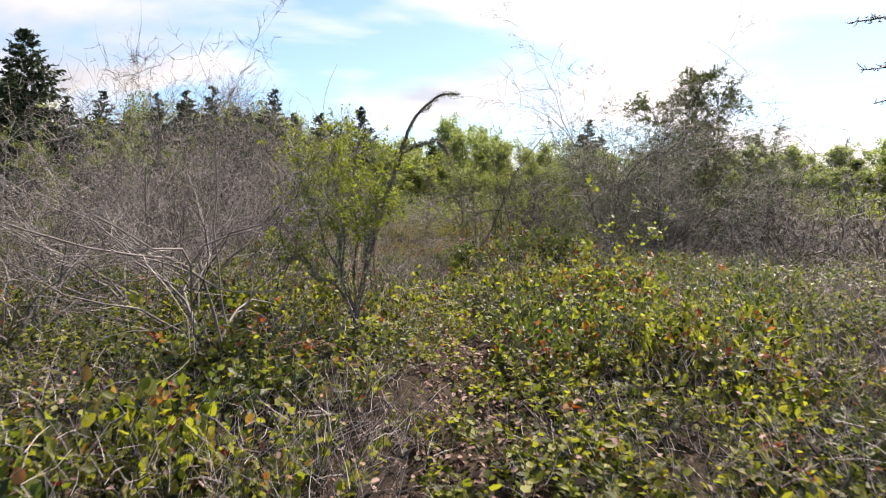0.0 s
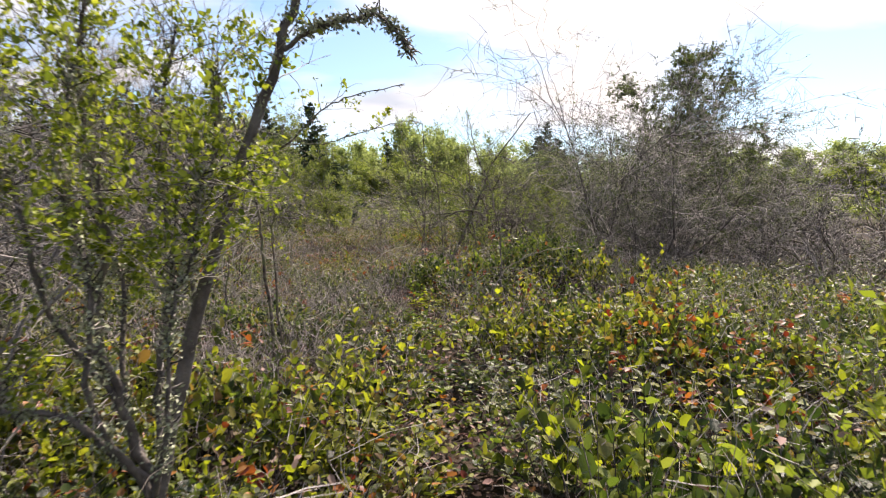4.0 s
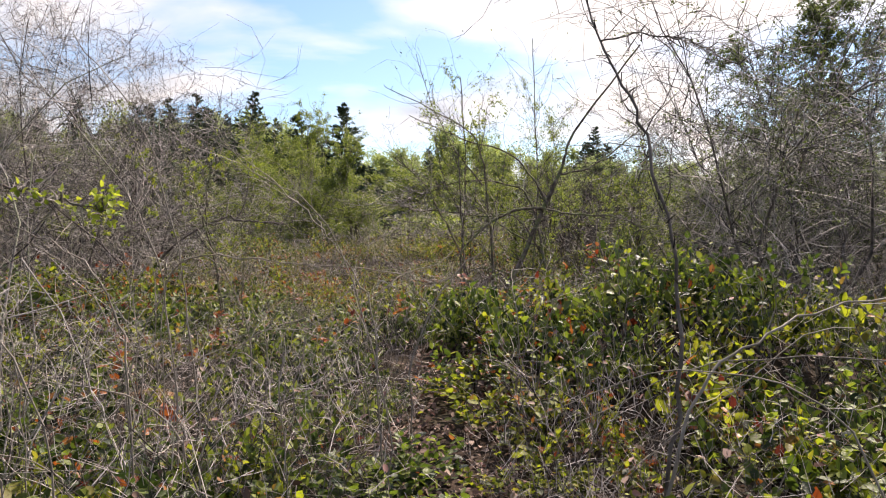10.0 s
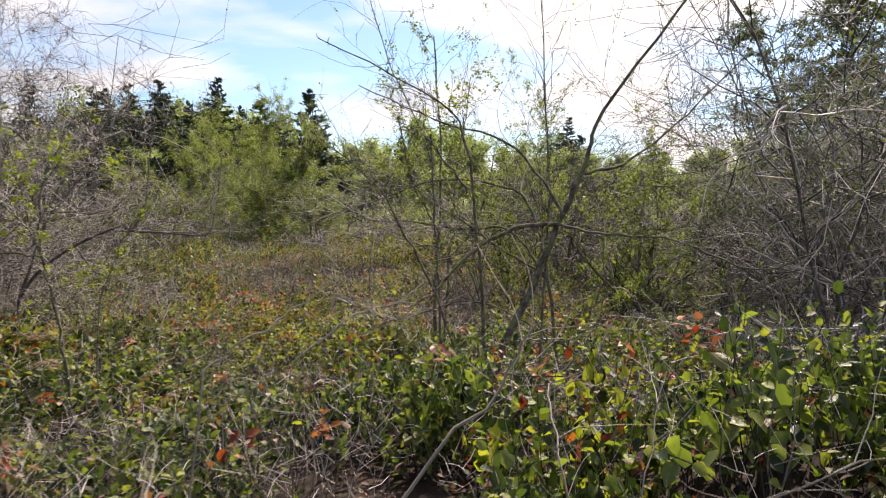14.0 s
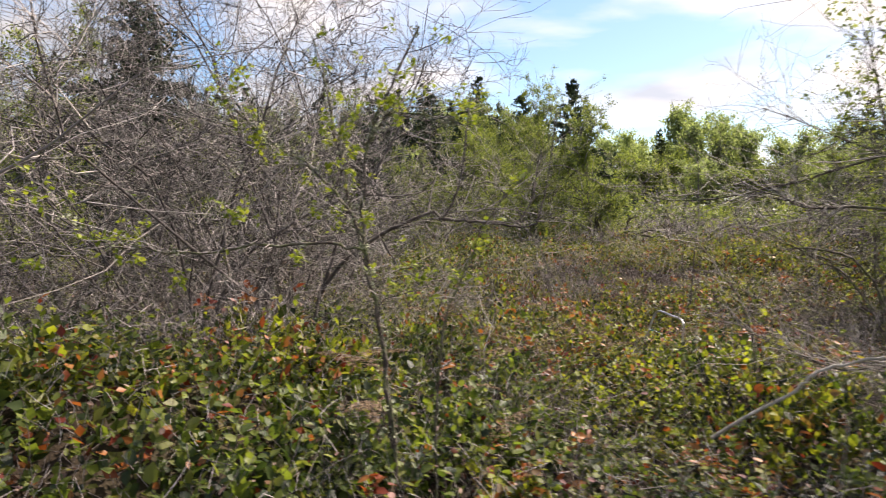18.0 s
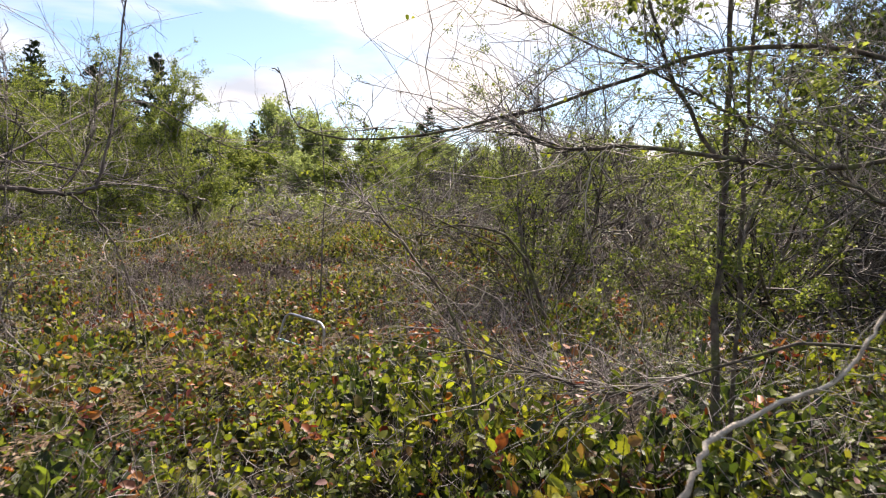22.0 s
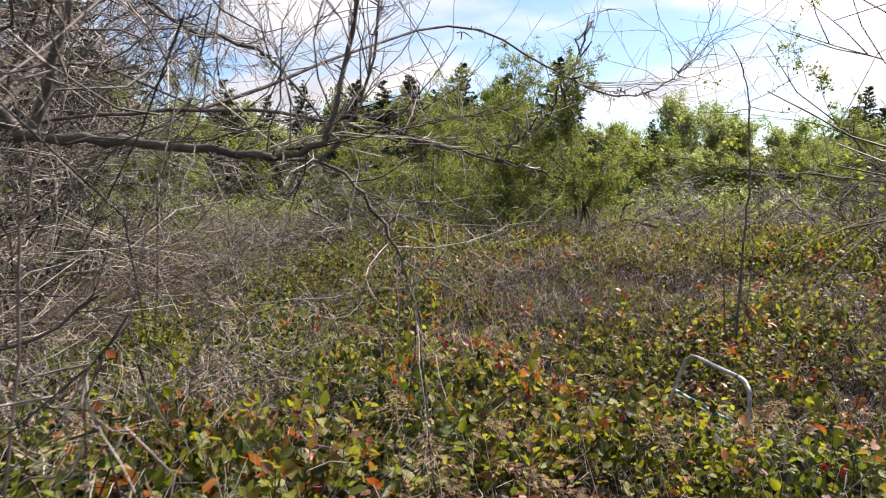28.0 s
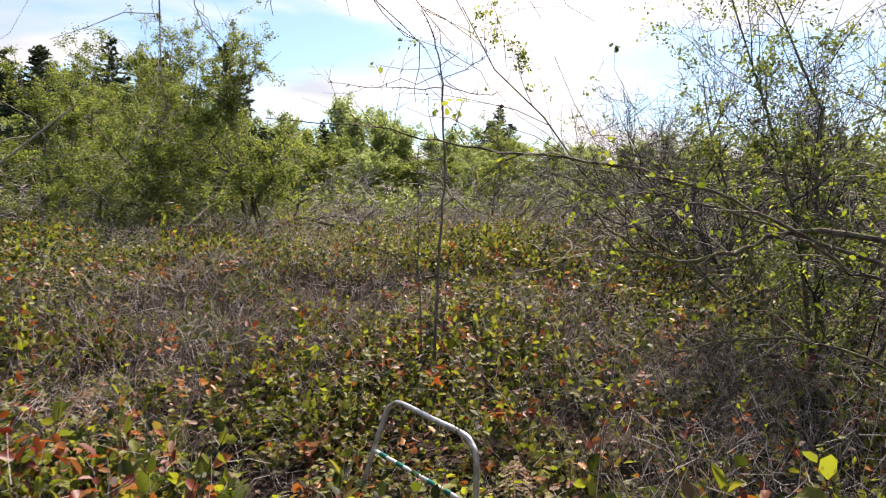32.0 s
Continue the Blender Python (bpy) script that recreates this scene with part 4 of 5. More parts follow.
bareE = woody("bare_shrub", 8.3, 20.0, "low tangled leafless shrub on the far heath", group=G_BARE, seed=105, height=2.3, spread=0.8, stems=8, n1=55, n2=170, n3=300, r0=0.026, droop=0.1, wander=0.22, base=0.6, tw=0.0075, twig_mat=M_TWIG_MID)
bareD = woody("bare_shrub", 5.6, 17.8, "low tangled leafless shrub with drooping twigs", group=G_BARE, seed=104, height=2.1, spread=0.8, stems=9, n1=110, n2=900, n3=2600, r0=0.011, droop=0.1, wander=0.3, base=0.5, tw=0.0026, reach=0.7, twig_mat=M_TWIG, bark=M_TWIG_DARK)
for src, x, y, s, tall, turn in ((bareA, -3.5, 8.0, 1.05, 1.05, 1.3), (bareA, -4.3, 6.4, 0.9, 1.0, 3.0), (bareB, -6.4, 11.2, 0.95, 0.95, 0.6), (bareB, -7.4, 14.5, 1.1, 1.1, 4.0), (bareB, -4.6, 9.6, 0.7, 0.8, 5.0), (bareC, -7.0, 21.5, 1.0, 0.95, 2.2), (bareC, -7.2, 25.2, 0.75, 0.7, 4.1), (bareC, -8.2, 17.2, 0.9, 0.9, 5.0), (bareB, -7.0, 17.0, 0.8, 0.9, 2.1), (bareD, -5.0, 18.0, 0.9, 1.15, 1.0), (bareD, -4.0, 20.2, 0.85, 1.0, 3.0), (bareD, -5.0, 18.8, 0.9, 1.5, 2.0), (bareD, -6.2, 17.2, 0.8, 1.3, 4.0)):
    set_copy(src, x, y, s, tall, turn)
bareK = woody("bare_shrub", -2.35, 11.9, "leafless shrub with tall slender pale grey stems", group=G_BARE, seed=109, height=2.9, spread=0.34, stems=9, n1=70, n2=330, n3=620, r0=0.011, wander=0.12, base=0.35, tw=0.0017, reach=0.6, fan=0.55, keep=True, twig_mat=M_TWIG_MID, bark=M_GREY)
for x, y, s, tall, turn in ((-3.2, 11.2, 1.0, 0.95, 1.0), (-1.55, 11.0, 0.6, 0.7, 4.0), (-3.6, 12.2, 1.0, 1.0, 2.6)):
    set_copy(bareK, x, y, s, tall, turn)
bareF = woody("bare_shrub", 8.0, 22.4, "tall tangled leafless thicket shrub", group=G_BARE, seed=106, height=3.9, spread=0.45, stems=9, n1=110, n2=520, n3=1300, r0=0.028, wander=0.24, base=0.5, tw=0.0075, twig_mat=M_TWIG)
bareF.scale = (1.0, 1.0, 0.62)
for x, y, s, tall, turn in ((11.8, 23.5, 1.1, 0.7, 2.0), (7.4, 24.6, 1.1, 0.7, 3.0), (10.8, 20.6, 1.0, 0.62, 5.0), (9.4, 26.0, 1.1, 0.7, 0.7)):
    set_copy(bareF, x, y, s, tall, turn)
rb = np.random.default_rng(31)
for x, y, s, tall in ((6.2, 21.5, 1.2, 1.3), (11.5, 22.5, 1.4, 1.5), (9.4, 15.0, 1.0, 0.9), (3.4, 24.6, 0.9, 0.9), (12.5, 17.5, 1.2, 1.1), (4.4, 26.0, 1.2, 1.3), (2.2, 28.6, 1.1, 1.0), (7.5, 27.5, 1.3, 1.5), (-0.2, 34.0, 1.3, 1.2), (3.0, 35.0, 1.5, 1.5), (-7.5, 30.0, 1.4, 1.5), (6.0, 31.5, 1.4, 1.6), (9.5, 31.0, 1.5, 1.7), (13.5, 27.5, 1.5, 1.7), (16.5, 24.0, 1.5, 1.6), (-1.8, 37.5, 1.5, 1.3), (-9.5, 33.5, 1.5, 1.6), (1.2, 39.0, 1.6, 1.4), (5.0, 41.0, 1.7, 1.6), (10.0, 39.0, 1.7, 1.8), (-10.5, 23.0, 1.5, 1.7), (-12.0, 18.0, 1.5, 1.7), (-5.5, 35.5, 1.4, 1.2), (17.0, 34.0, 1.7, 1.8), (10.5, 18.5, 1.2, 1.3), (11.5, 15.8, 1.2, 1.2), (8.3, 16.4, 1.1, 1.1), (7.2, 13.4, 1.0, 0.9), (13.5, 20.0, 1.3, 1.4)):
    set_copy(bareE, x, y, s, tall * (0.55 if y > 28 and abs(x) < 12 else 1.0), rb.uniform(0, 6.28))

# ---- leafy trees in the middle distance ----

def spiny_tree(x, y, h):
    """A dark leader and leaning side stems; side branches rise, then arch over into drooping leafy tips."""
    rng = np.random.default_rng(120)
    ob = thing("spiny_tree", Matrix.Translation((x, y, land(x, y))), "dark grey-green spiny tree with arching branches", "tree")
    ways = np.array([[0, 0, 1.0], [0.22, 0.05, 1.0], [-0.09, 0.1, 1.0], [0.75, -0.1, 1.0], [0.95, 0.2, 0.8]])
    tp, tr = grow(rng, np.array([[0, 0, -0.2], [0.15, 0.1, -0.2], [-0.1, 0.1, -0.2], [0.3, 0, -0.2], [0.35, 0.1, -0.2]]), ways, np.array([h, h * 0.92, h * 0.90, h * 0.72, h * 0.66]), np.array([0.085, 0.06, 0.055, 0.05, 0.05]), 12, 0.03, 0.03, 0.10)
    for k in range(len(tp)):
        b = Buf()
        tubes(b, tp[k:k + 1], tr[k:k + 1], 7)
        part("trunk", b, M_TWIG_DARK, ob)
    n = 290
    f = 0.16 + 0.83 * rng.random(n) ** 0.62
    k = rng.choice(len(tp), n, p=[0.3, 0.22, 0.22, 0.13, 0.13])
    g = f * 11
    q = np.minimum(g.astype(int), 10)
    st = tp[k, q] + (tp[k, q + 1] - tp[k, q]) * (g - q)[:, None]
    a = rng.uniform(0, 2 * np.pi, n)
    ln = (0.75 + 1.35 * (1 - f) ** 0.5) * rng.uniform(0.6, 1.15, n)
    p1, q1 = grow(rng, st, np.stack([np.cos(a), np.sin(a), 0.55 + 0.6 * f], 1), ln, 0.010 + 0.016 * (1 - f), 8, 0.10, -0.14, 0.25)
    for m in range(n):
        b = Buf()
        tubes(b, p1[m:m + 1], q1[m:m + 1], 4)
        part("branch", b, M_TWIG_DARK, ob)
    p2, q2 = grow(rng, *fork(rng, p1, q1, 2300, 0.15, 0.5, 0.34, 0.5, 0.0, 0.008), 5, 0.16, -0.06, 0.4)
    p3, q3 = grow(rng, *fork(rng, p2, q2, 5200, 0.1, 0.7, 0.5, 0.7, 0.0, 0.006), 3, 0.2, -0.04, 0.5)
    b = Buf()
    tubes(b, p2, q2, 3)
    tubes(b, p3, q3, 3)
    part("twig_tangle", b, M_TWIG_DARK, ob, kind="stuff")
    crown_leaves(rng, np.concatenate([p3, p2[:, ::2]]), 80000, M_SPINY, 0.055, ob, 0.05, tuft=5)
    return ob


spiny_tree(9.2, 24.4, 6.9)
bareH = woody("bare_shrub", 5.2, 17.4, "tall dark leafless thicket shrub with long arching twigs", group=G_BARE, seed=108, height=5.4, spread=0.36, stems=13, n1=150, n2=2000, n3=4800, r0=0.024, wander=0.17, rise=-0.01, droop=0.04, base=0.6, tw=0.0045, reach=0.9, fan=0.6, twig_mat=M_TWIG_MID, bark=M_TWIG_DARK, leaf=M_SPINY, leaves=20000, leaf_size=0.03, leaf_lo=0.1)
set_copy(bareH, 6.7, 20.4, 0.95, 0.95, 2.3)
set_copy(bareH, 11.4, 24.4, 0.9, 0.8, 4.1)
G_HAW = "hawthorns round the clearing"
hawA = woody("hawthorn", -3.0, 33.2, "rounded hawthorn tree in fresh green leaf", "tree", G_HAW, 141, 3.8, 0.30, 6, 90, 480, 1000, 0.055, 0.2, tw=0.004, reach=0.7, leaf=M_HAW, leaves=36000, leaf_size=0.05, tuft=16, clump=0.11, wander=0.19, leaf_lo=0.05, lo1=0.24, bark=M_BARK, twig_mat=M_TWIG)
hawB = woody("hawthorn", -5.3, 34.0, "spreading hawthorn tree in fresh green leaf", "tree", G_HAW, 142, 4.3, 0.30, 7, 90, 520, 1200, 0.05, 0.2, tw=0.004, reach=0.62, leaf=M_HAW, leaves=42000, leaf_size=0.046, tuft=16, clump=0.10, wander=0.2, leaf_lo=0.05, lo1=0.24, bark=M_BARK, twig_mat=M_TWIG)
hawC = woody("hawthorn", 5.4, 23.4, "open hawthorn with sparse small leaves", "tree", G_HAW, 143, 3.0, 0.4, 5, 80, 450, 1200, 0.035, 0.25, reach=0.8, twig_mat=M_TWIG_DARK, leaf=M_HAW, leaves=16000, leaf_size=0.042, tuft=7, wander=0.2, leaf_lo=0.05, lo1=0.1)
for src, x, y, s, tall, turn in ((hawA, -8.6, 36.5, 1.0, 0.95, 2.0), (hawA, -8.8, 39.0, 1.15, 1.0, 4.0), (hawB, -9.3, 32.5, 0.85, 0.8, 1.0), (hawA, -9.2, 14.4, 0.85, 0.85, 3.3), (hawA, -10.4, 21.0, 1.1, 1.05, 5.2), (hawC, 3.9, 21.6, 0.95, 1.15, 2.4), (hawB, -7.4, 38.5, 0.9, 0.9, 3.0), (hawA, -4.6, 36.0, 0.95, 0.9, 1.0), (hawA, -6.8, 45.0, 1.6, 1.05, 0.6), (hawA, -11.0, 47.0, 1.5, 1.05, 3.6), (hawB, -9.0, 52.0, 1.5, 1.1, 5.1), (hawA, 6.8, 51.7, 1.3, 0.9, 2.7), (hawA, 12.8, 26.5, 0.8, 0.75, 1.4), (hawA, 15.5, 29.0, 0.9, 0.7, 4.6), (hawB, -12.5, 28.5, 1.0, 1.0, 0.7)):
    set_copy(src, x, y, s, tall, turn)
bare_tree = woody("bare_tree", 4.6, 29.6, "leafless blue-grey tree with fine upright twigs", "tree", seed=151, height=2.5, spread=0.6, stems=8, n1=90, n2=600, n3=1800, r0=0.03, tw=0.004, twig_mat=M_TWIG_DARK, bark=M_TWIG_DARK)
for x, y, s, tall, turn in ((3.7, 26.7, 1.0, 1.15, 1.0), (4.4, 28.2, 1.0, 1.1, 2.5), (3.4, 31.0, 0.9, 1.0, 4.0), (6.0, 27.0, 1.1, 1.2, 5.0)):
    set_copy(bare_tree, x, y, s, tall, turn)


# ---- single shrubs near the walk, limb by limb ----
def curve_points(ctrl, per=5):
    """A smooth line through the control points."""
    c = np.array([2 * np.array(ctrl[0]) - ctrl[1], *map(np.array, ctrl), 2 * np.array(ctrl[-1]) - ctrl[-2]], dtype=float)
    out = []
    for i in range(1, len(c) - 2):
        for s in np.arange(per) / per:
            a, b, d, e = c[i - 1], c[i], c[i + 1], c[i + 2]
            out.append(0.5 * (2 * b + (d - a) * s + (2 * a - 5 * b + 4 * d - e) * s * s + (3 * b - a - 3 * d + e) * s ** 3))
    out.append(c[-2])
    return np.array(out)


def limbed(name, label, category, limbs, seed, twigs=120, twig_len=0.3, bark=None, twig_mat=None, leaf=None, leaves=0, leaf_size=0.03, leaf_lo=0.3, spurs=0, lichen=0, foot=None, tuft=3, fine=True, second=0, low=0.3):
    """A shrub whose main limbs are laid one by one: (line, thick end, thin end)."""
    rng = np.random.default_rng(seed)
    fx, fy = foot if foot else limbs[0][0][0][:2]
    org = np.array([fx, fy, land(fx, fy)])
    ob = thing(name, Matrix.Translation(org), label, category)
    lines = []
    for ctrl, r0, r1 in limbs:
        p = curve_points(ctrl) - org
        p[1:-1] += rng.normal(0, 0.006, (len(p) - 2, 3))
        r = np.linspace(r0, r1, len(p)) * rng.uniform(0.9, 1.12, len(p))
        b = Buf()
        tubes(b, p[None], r[None], 7)
        part("limb", b, bark or M_BARK, ob)
        k = np.linspace(0, len(p) - 1, 9).round().astype(int)
        lines.append((p[k], r[k]))
    P, R = np.array([l[0] for l in lines]), np.array([l[1] for l in lines])
    b = Buf()
    src = P
    if twigs:
        f = fork(rng, P, R, twigs, low, 0.8, 1.0, 0.5, 0.2, 0.0016)
        tl = rng.uniform(0.4, 1.4, twigs) * twig_len
        p, q = grow(rng, f[0], f[1], tl, np.minimum(f[3], 0.0026), 6, 0.25, 0.02, 0.4)
        ok = clear_of_walk(p + org)
        p, q = p[ok], q[ok]
        tubes(b, p, q, 4)
        src = p
        if second and len(p):
            f = fork(rng, p, q, second, 0.2, 0.7, 0.5, 0.7, 0.1, 0.0013)
            p2, q2 = grow(rng, *f, 4, 0.26, 0.0, 0.5)
            ok = clear_of_walk(p2 + org)
            tubes(b, p2[ok], q2[ok], 3)
            src = p2[ok]
    if spurs:
        p, w, _, _ = fork(rng, P, R, spurs, 0.2, 1.2)
        p, q = grow(rng, p, w, rng.uniform(0.015, 0.06, spurs), np.full(spurs, 0.0035), 3, 0.3, 0, 0.5)
        tubes(b, p, q, 4)
    if b.n:
        part("twig_tangle", b, twig_mat or M_TWIG, ob, kind="stuff")
    if leaf and leaves:
        crown_leaves(rng, src, leaves, leaf, leaf_size, ob, leaf_lo, tuft=tuft, fine=fine, spreadw=0.03)
    if lichen:
        p, w = along(rng, P, lichen, 0.1)
        p = np.repeat(p, 14, 0) + rng.normal(0, 0.014, (lichen * 14, 3))
        b = Buf()
        blades(b, p, rng.normal(0, 1, p.shape), rng.normal(0, 1, p.shape), np.full(len(p), 0.018), np.full(len(p), 0.011), fine=False)
        part("lichen", b, M_LICHEN, ob, "pale grey-green lichen tufts", kind="stuff")
    return ob


# the small hawthorn by the path with its mossy arching limb
limbed("hawthorn", "hawthorn with a lichened arching limb and yellow-green new leaves", "tree", [
    ([(-0.78, 6.03, -0.05), (-0.82, 6.04, 0.28), (-0.80, 6.05, 0.55), (-0.61, 6.11, 1.35), (-0.43, 6.16, 1.91), (-0.30, 6.20, 2.28), (-0.06, 6.25, 2.55), (0.16, 6.26, 2.57)], 0.034, 0.007),
    ([(-0.38, 6.13, 1.99), (-0.24, 6.13, 2.08), (-0.03, 6.14, 2.10), (0.06, 6.13, 1.97)], 0.010, 0.005),
    ([(-0.81, 6.04, 0.5), (-0.89, 6.0, 0.75), (-0.95, 5.95, 1.05), (-0.91, 5.95, 1.4), (-1.00, 6.0, 1.75), (-0.97, 6.0, 2.15)], 0.019, 0.005),
    ([(-0.80, 6.05, 0.6), (-0.86, 6.2, 0.85), (-0.83, 6.3, 1.25), (-0.90, 6.35, 1.6), (-0.83, 6.4, 2.15)], 0.015, 0.005),
    ([(-0.83, 6.0, 0.55), (-1.01, 5.85, 0.8), (-1.14, 5.8, 0.85), (-1.27, 5.85, 1.05), (-1.42, 5.85, 1.0)], 0.014, 0.004),
    ([(-0.79, 6.06, 0.7), (-0.73, 6.2, 1.0), (-0.76, 6.3, 1.35), (-0.69, 6.4, 1.7), (-0.70, 6.4, 2.0)], 0.012, 0.004),
    ([(-0.83, 6.03, 0.45), (-0.98, 6.2, 0.8), (-1.02, 6.3, 1.2), (-1.12, 6.3, 1.5), (-1.10, 6.3, 2.0)], 0.014, 0.004),
    ([(-0.81, 6.0, 0.5), (-0.73, 5.9, 0.75), (-0.69, 5.85, 1.1), (-0.62, 5.85, 1.3), (-0.61, 5.9, 1.55)], 0.010, 0.003),
    ([(-0.83, 6.0, 0.5), (-0.90, 5.8, 0.85), (-0.88, 5.75, 1.25), (-0.95, 5.75, 1.5), (-0.90, 5.75, 1.85)], 0.012, 0.004),
    ([(-0.91, 5.98, 0.82), (-1.07, 5.9, 1.12), (-1.16, 5.9, 1.5), (-1.29, 5.95, 1.7), (-1.35, 6.0, 2.0)], 0.011, 0.004)], 301, 380, 0.33, leaf=M_FRESH, leaves=8200, leaf_size=0.025, spurs=1300, lichen=600, tuft=8, second=1200, low=0.5, bark=M_TWIG_DARK)
woody("hawthorn_sapling", 1.2, 5.2, "slender hawthorn sapling with bright new leaves", "tree", seed=132, height=1.45, spread=0.15, stems=3, n1=12, n2=60, n3=90, r0=0.008, base=0.06, leaf=M_FRESH, leaves=520, leaf_size=0.045, keep=True, split=True)
limbed("hawthorn_sapling", "pale lichened hawthorn sapling with long side shoots", "tree", [
    ([(-0.95, 9.01, -0.05), (-1.06, 9.04, 0.95), (-1.10, 9.07, 1.38), (-1.18, 9.10, 1.84), (-1.28, 9.12, 2.12), (-1.37, 9.15, 2.52)], 0.015, 0.006),
    ([(-1.18, 9.10, 1.85), (-0.88, 9.04, 1.97), (-0.60, 8.98, 2.23), (-0.35, 8.92, 2.34), (0.06, 8.84, 2.42)], 0.009, 0.003),
    ([(-0.84, 8.98, 1.98), (-0.57, 8.94, 1.98), (-0.31, 8.90, 2.05), (0.01, 8.86, 2.13), (0.19, 8.82, 2.13)], 0.005, 0.002),
    ([(-0.90, 9.01, -0.05), (-0.98, 9.01, 1.01), (-0.99, 9.00, 1.38), (-0.85, 8.96, 1.52)], 0.010, 0.004),
    ([(-1.25, 9.1, 2.05), (-1.5, 9.15, 2.25), (-1.75, 9.2, 2.6)], 0.007, 0.003)], 302, 60, 0.28, leaf=M_FRESH, leaves=420, leaf_size=0.032, spurs=120, lichen=26, tuft=5)

# the forked shrub in mid-path
limbed("crab_apple", "leafless forked crab apple with curving dark limbs", "shrub", [
    ([(0.80, 16.02, -0.15), (0.95, 16.02, 0.5), (1.22, 16.04, 1.07), (1.41, 16.06, 1.50), (1.63, 16.08, 1.99), (1.77, 16.10, 2.36), (2.52, 16.11, 3.35)], 0.036, 0.009),
    ([(1.41, 16.04, 1.50), (1.10, 15.99, 1.47), (0.77, 15.94, 1.33), (0.41, 15.80, 0.97)], 0.020, 0.010),
    ([(0.82, 16.01, -0.15), (0.81, 15.99, 0.93), (0.77, 15.95, 1.37), (0.69, 15.94, 2.11), (0.49, 15.91, 2.41), (-0.37, 15.90, 2.85)], 0.017, 0.004),
    ([(0.78, 16.03, -0.1), (0.48, 15.97, 0.94), (0.24, 15.90, 1.41), (0.05, 15.81, 1.78), (-0.35, 15.75, 2.12)], 0.013, 0.003),
    ([(1.20, 15.97, -0.1), (1.34, 16.10, 1.51), (1.34, 16.21, 2.26), (1.33, 16.35, 3.50)], 0.011, 0.004),
    ([(1.45, 16.02, 1.54), (1.29, 16.16, 1.86), (1.03, 16.31, 2.16), (0.49, 16.48, 2.35), (-0.15, 16.67, 2.67)], 0.014, 0.004),
    ([(1.41, 16.04, 1.50), (1.72, 15.85, 1.42), (2.15, 15.64, 1.38), (2.60, 15.42, 1.19), (2.89, 15.24, 1.30)], 0.012, 0.004),
    ([(1.58, 16.09, 1.88), (1.95, 16.21, 1.97), (2.32, 16.34, 2.20), (2.72, 16.48, 2.53), (3.18, 16.61, 2.95)], 0.013, 0.004),
    ([(0.72, 16.11, 1.77), (0.42, 16.27, 2.18), (0.15, 16.44, 2.73), (-0.05, 16.60, 3.39)], 0.008, 0.003)], 303, 170, 0.6, twig_mat=M_TWIG_DARK, spurs=240, second=260, leaf=M_FRESH, leaves=150, leaf_size=0.022, tuft=2)

# the mossy sapling with its long level limb
limbed("hawthorn_sapling", "young mossy hawthorn with a long level lichened limb", "tree", [
    ([(-2.20, 15.94, -0.2), (-2.24, 15.94, 0.4), (-2.32, 15.94, 0.98), (-2.39, 15.94, 1.31), (-2.40, 15.98, 1.75), (-2.33, 16.04, 2.04), (-2.19, 16.14, 2.39)], 0.011, 0.006),
    ([(-2.39, 15.92, 1.30), (-2.56, 15.81, 1.33), (-2.75, 15.67, 1.32), (-2.99, 15.52, 1.29), (-3.18, 15.38, 1.31), (-3.35, 15.26, 1.36), (-3.49, 15.17, 1.54)], 0.007, 0.003),
    ([(-2.39, 15.93, 1.36), (-2.49, 15.96, 1.50), (-2.69, 15.95, 1.69), (-2.92, 15.92, 1.85), (-3.17, 15.89, 2.05)], 0.008, 0.003),
    ([(-2.21, 15.99, -0.15), (-2.36, 16.02, 0.97), (-2.46, 16.04, 1.32), (-2.55, 16.06, 1.62), (-2.65, 16.08, 1.99), (-2.75, 16.10, 2.36)], 0.010, 0.004),
    ([(-2.41, 15.98, 1.8), (-2.25, 16.0, 1.95), (-1.95, 16.05, 1.9)], 0.006, 0.003)], 304, 130, 0.26, bark=M_BARK, leaf=M_FRESH, leaves=1700, leaf_size=0.026, spurs=240, lichen=60, tuft=5, second=160)
limbed("bramble_shoot", "slender arching shoot with small bright leaves", "shrub", [
    ([(-2.02, 15.92, -0.15), (-1.99, 15.91, 0.84), (-1.88, 15.89, 1.19), (-1.76, 15.88, 1.46), (-1.58, 15.88, 1.67), (-1.44, 15.79, 1.85)], 0.006, 0.002)], 305, 24, 0.12, leaf=M_FRESH, leaves=130, leaf_size=0.03)

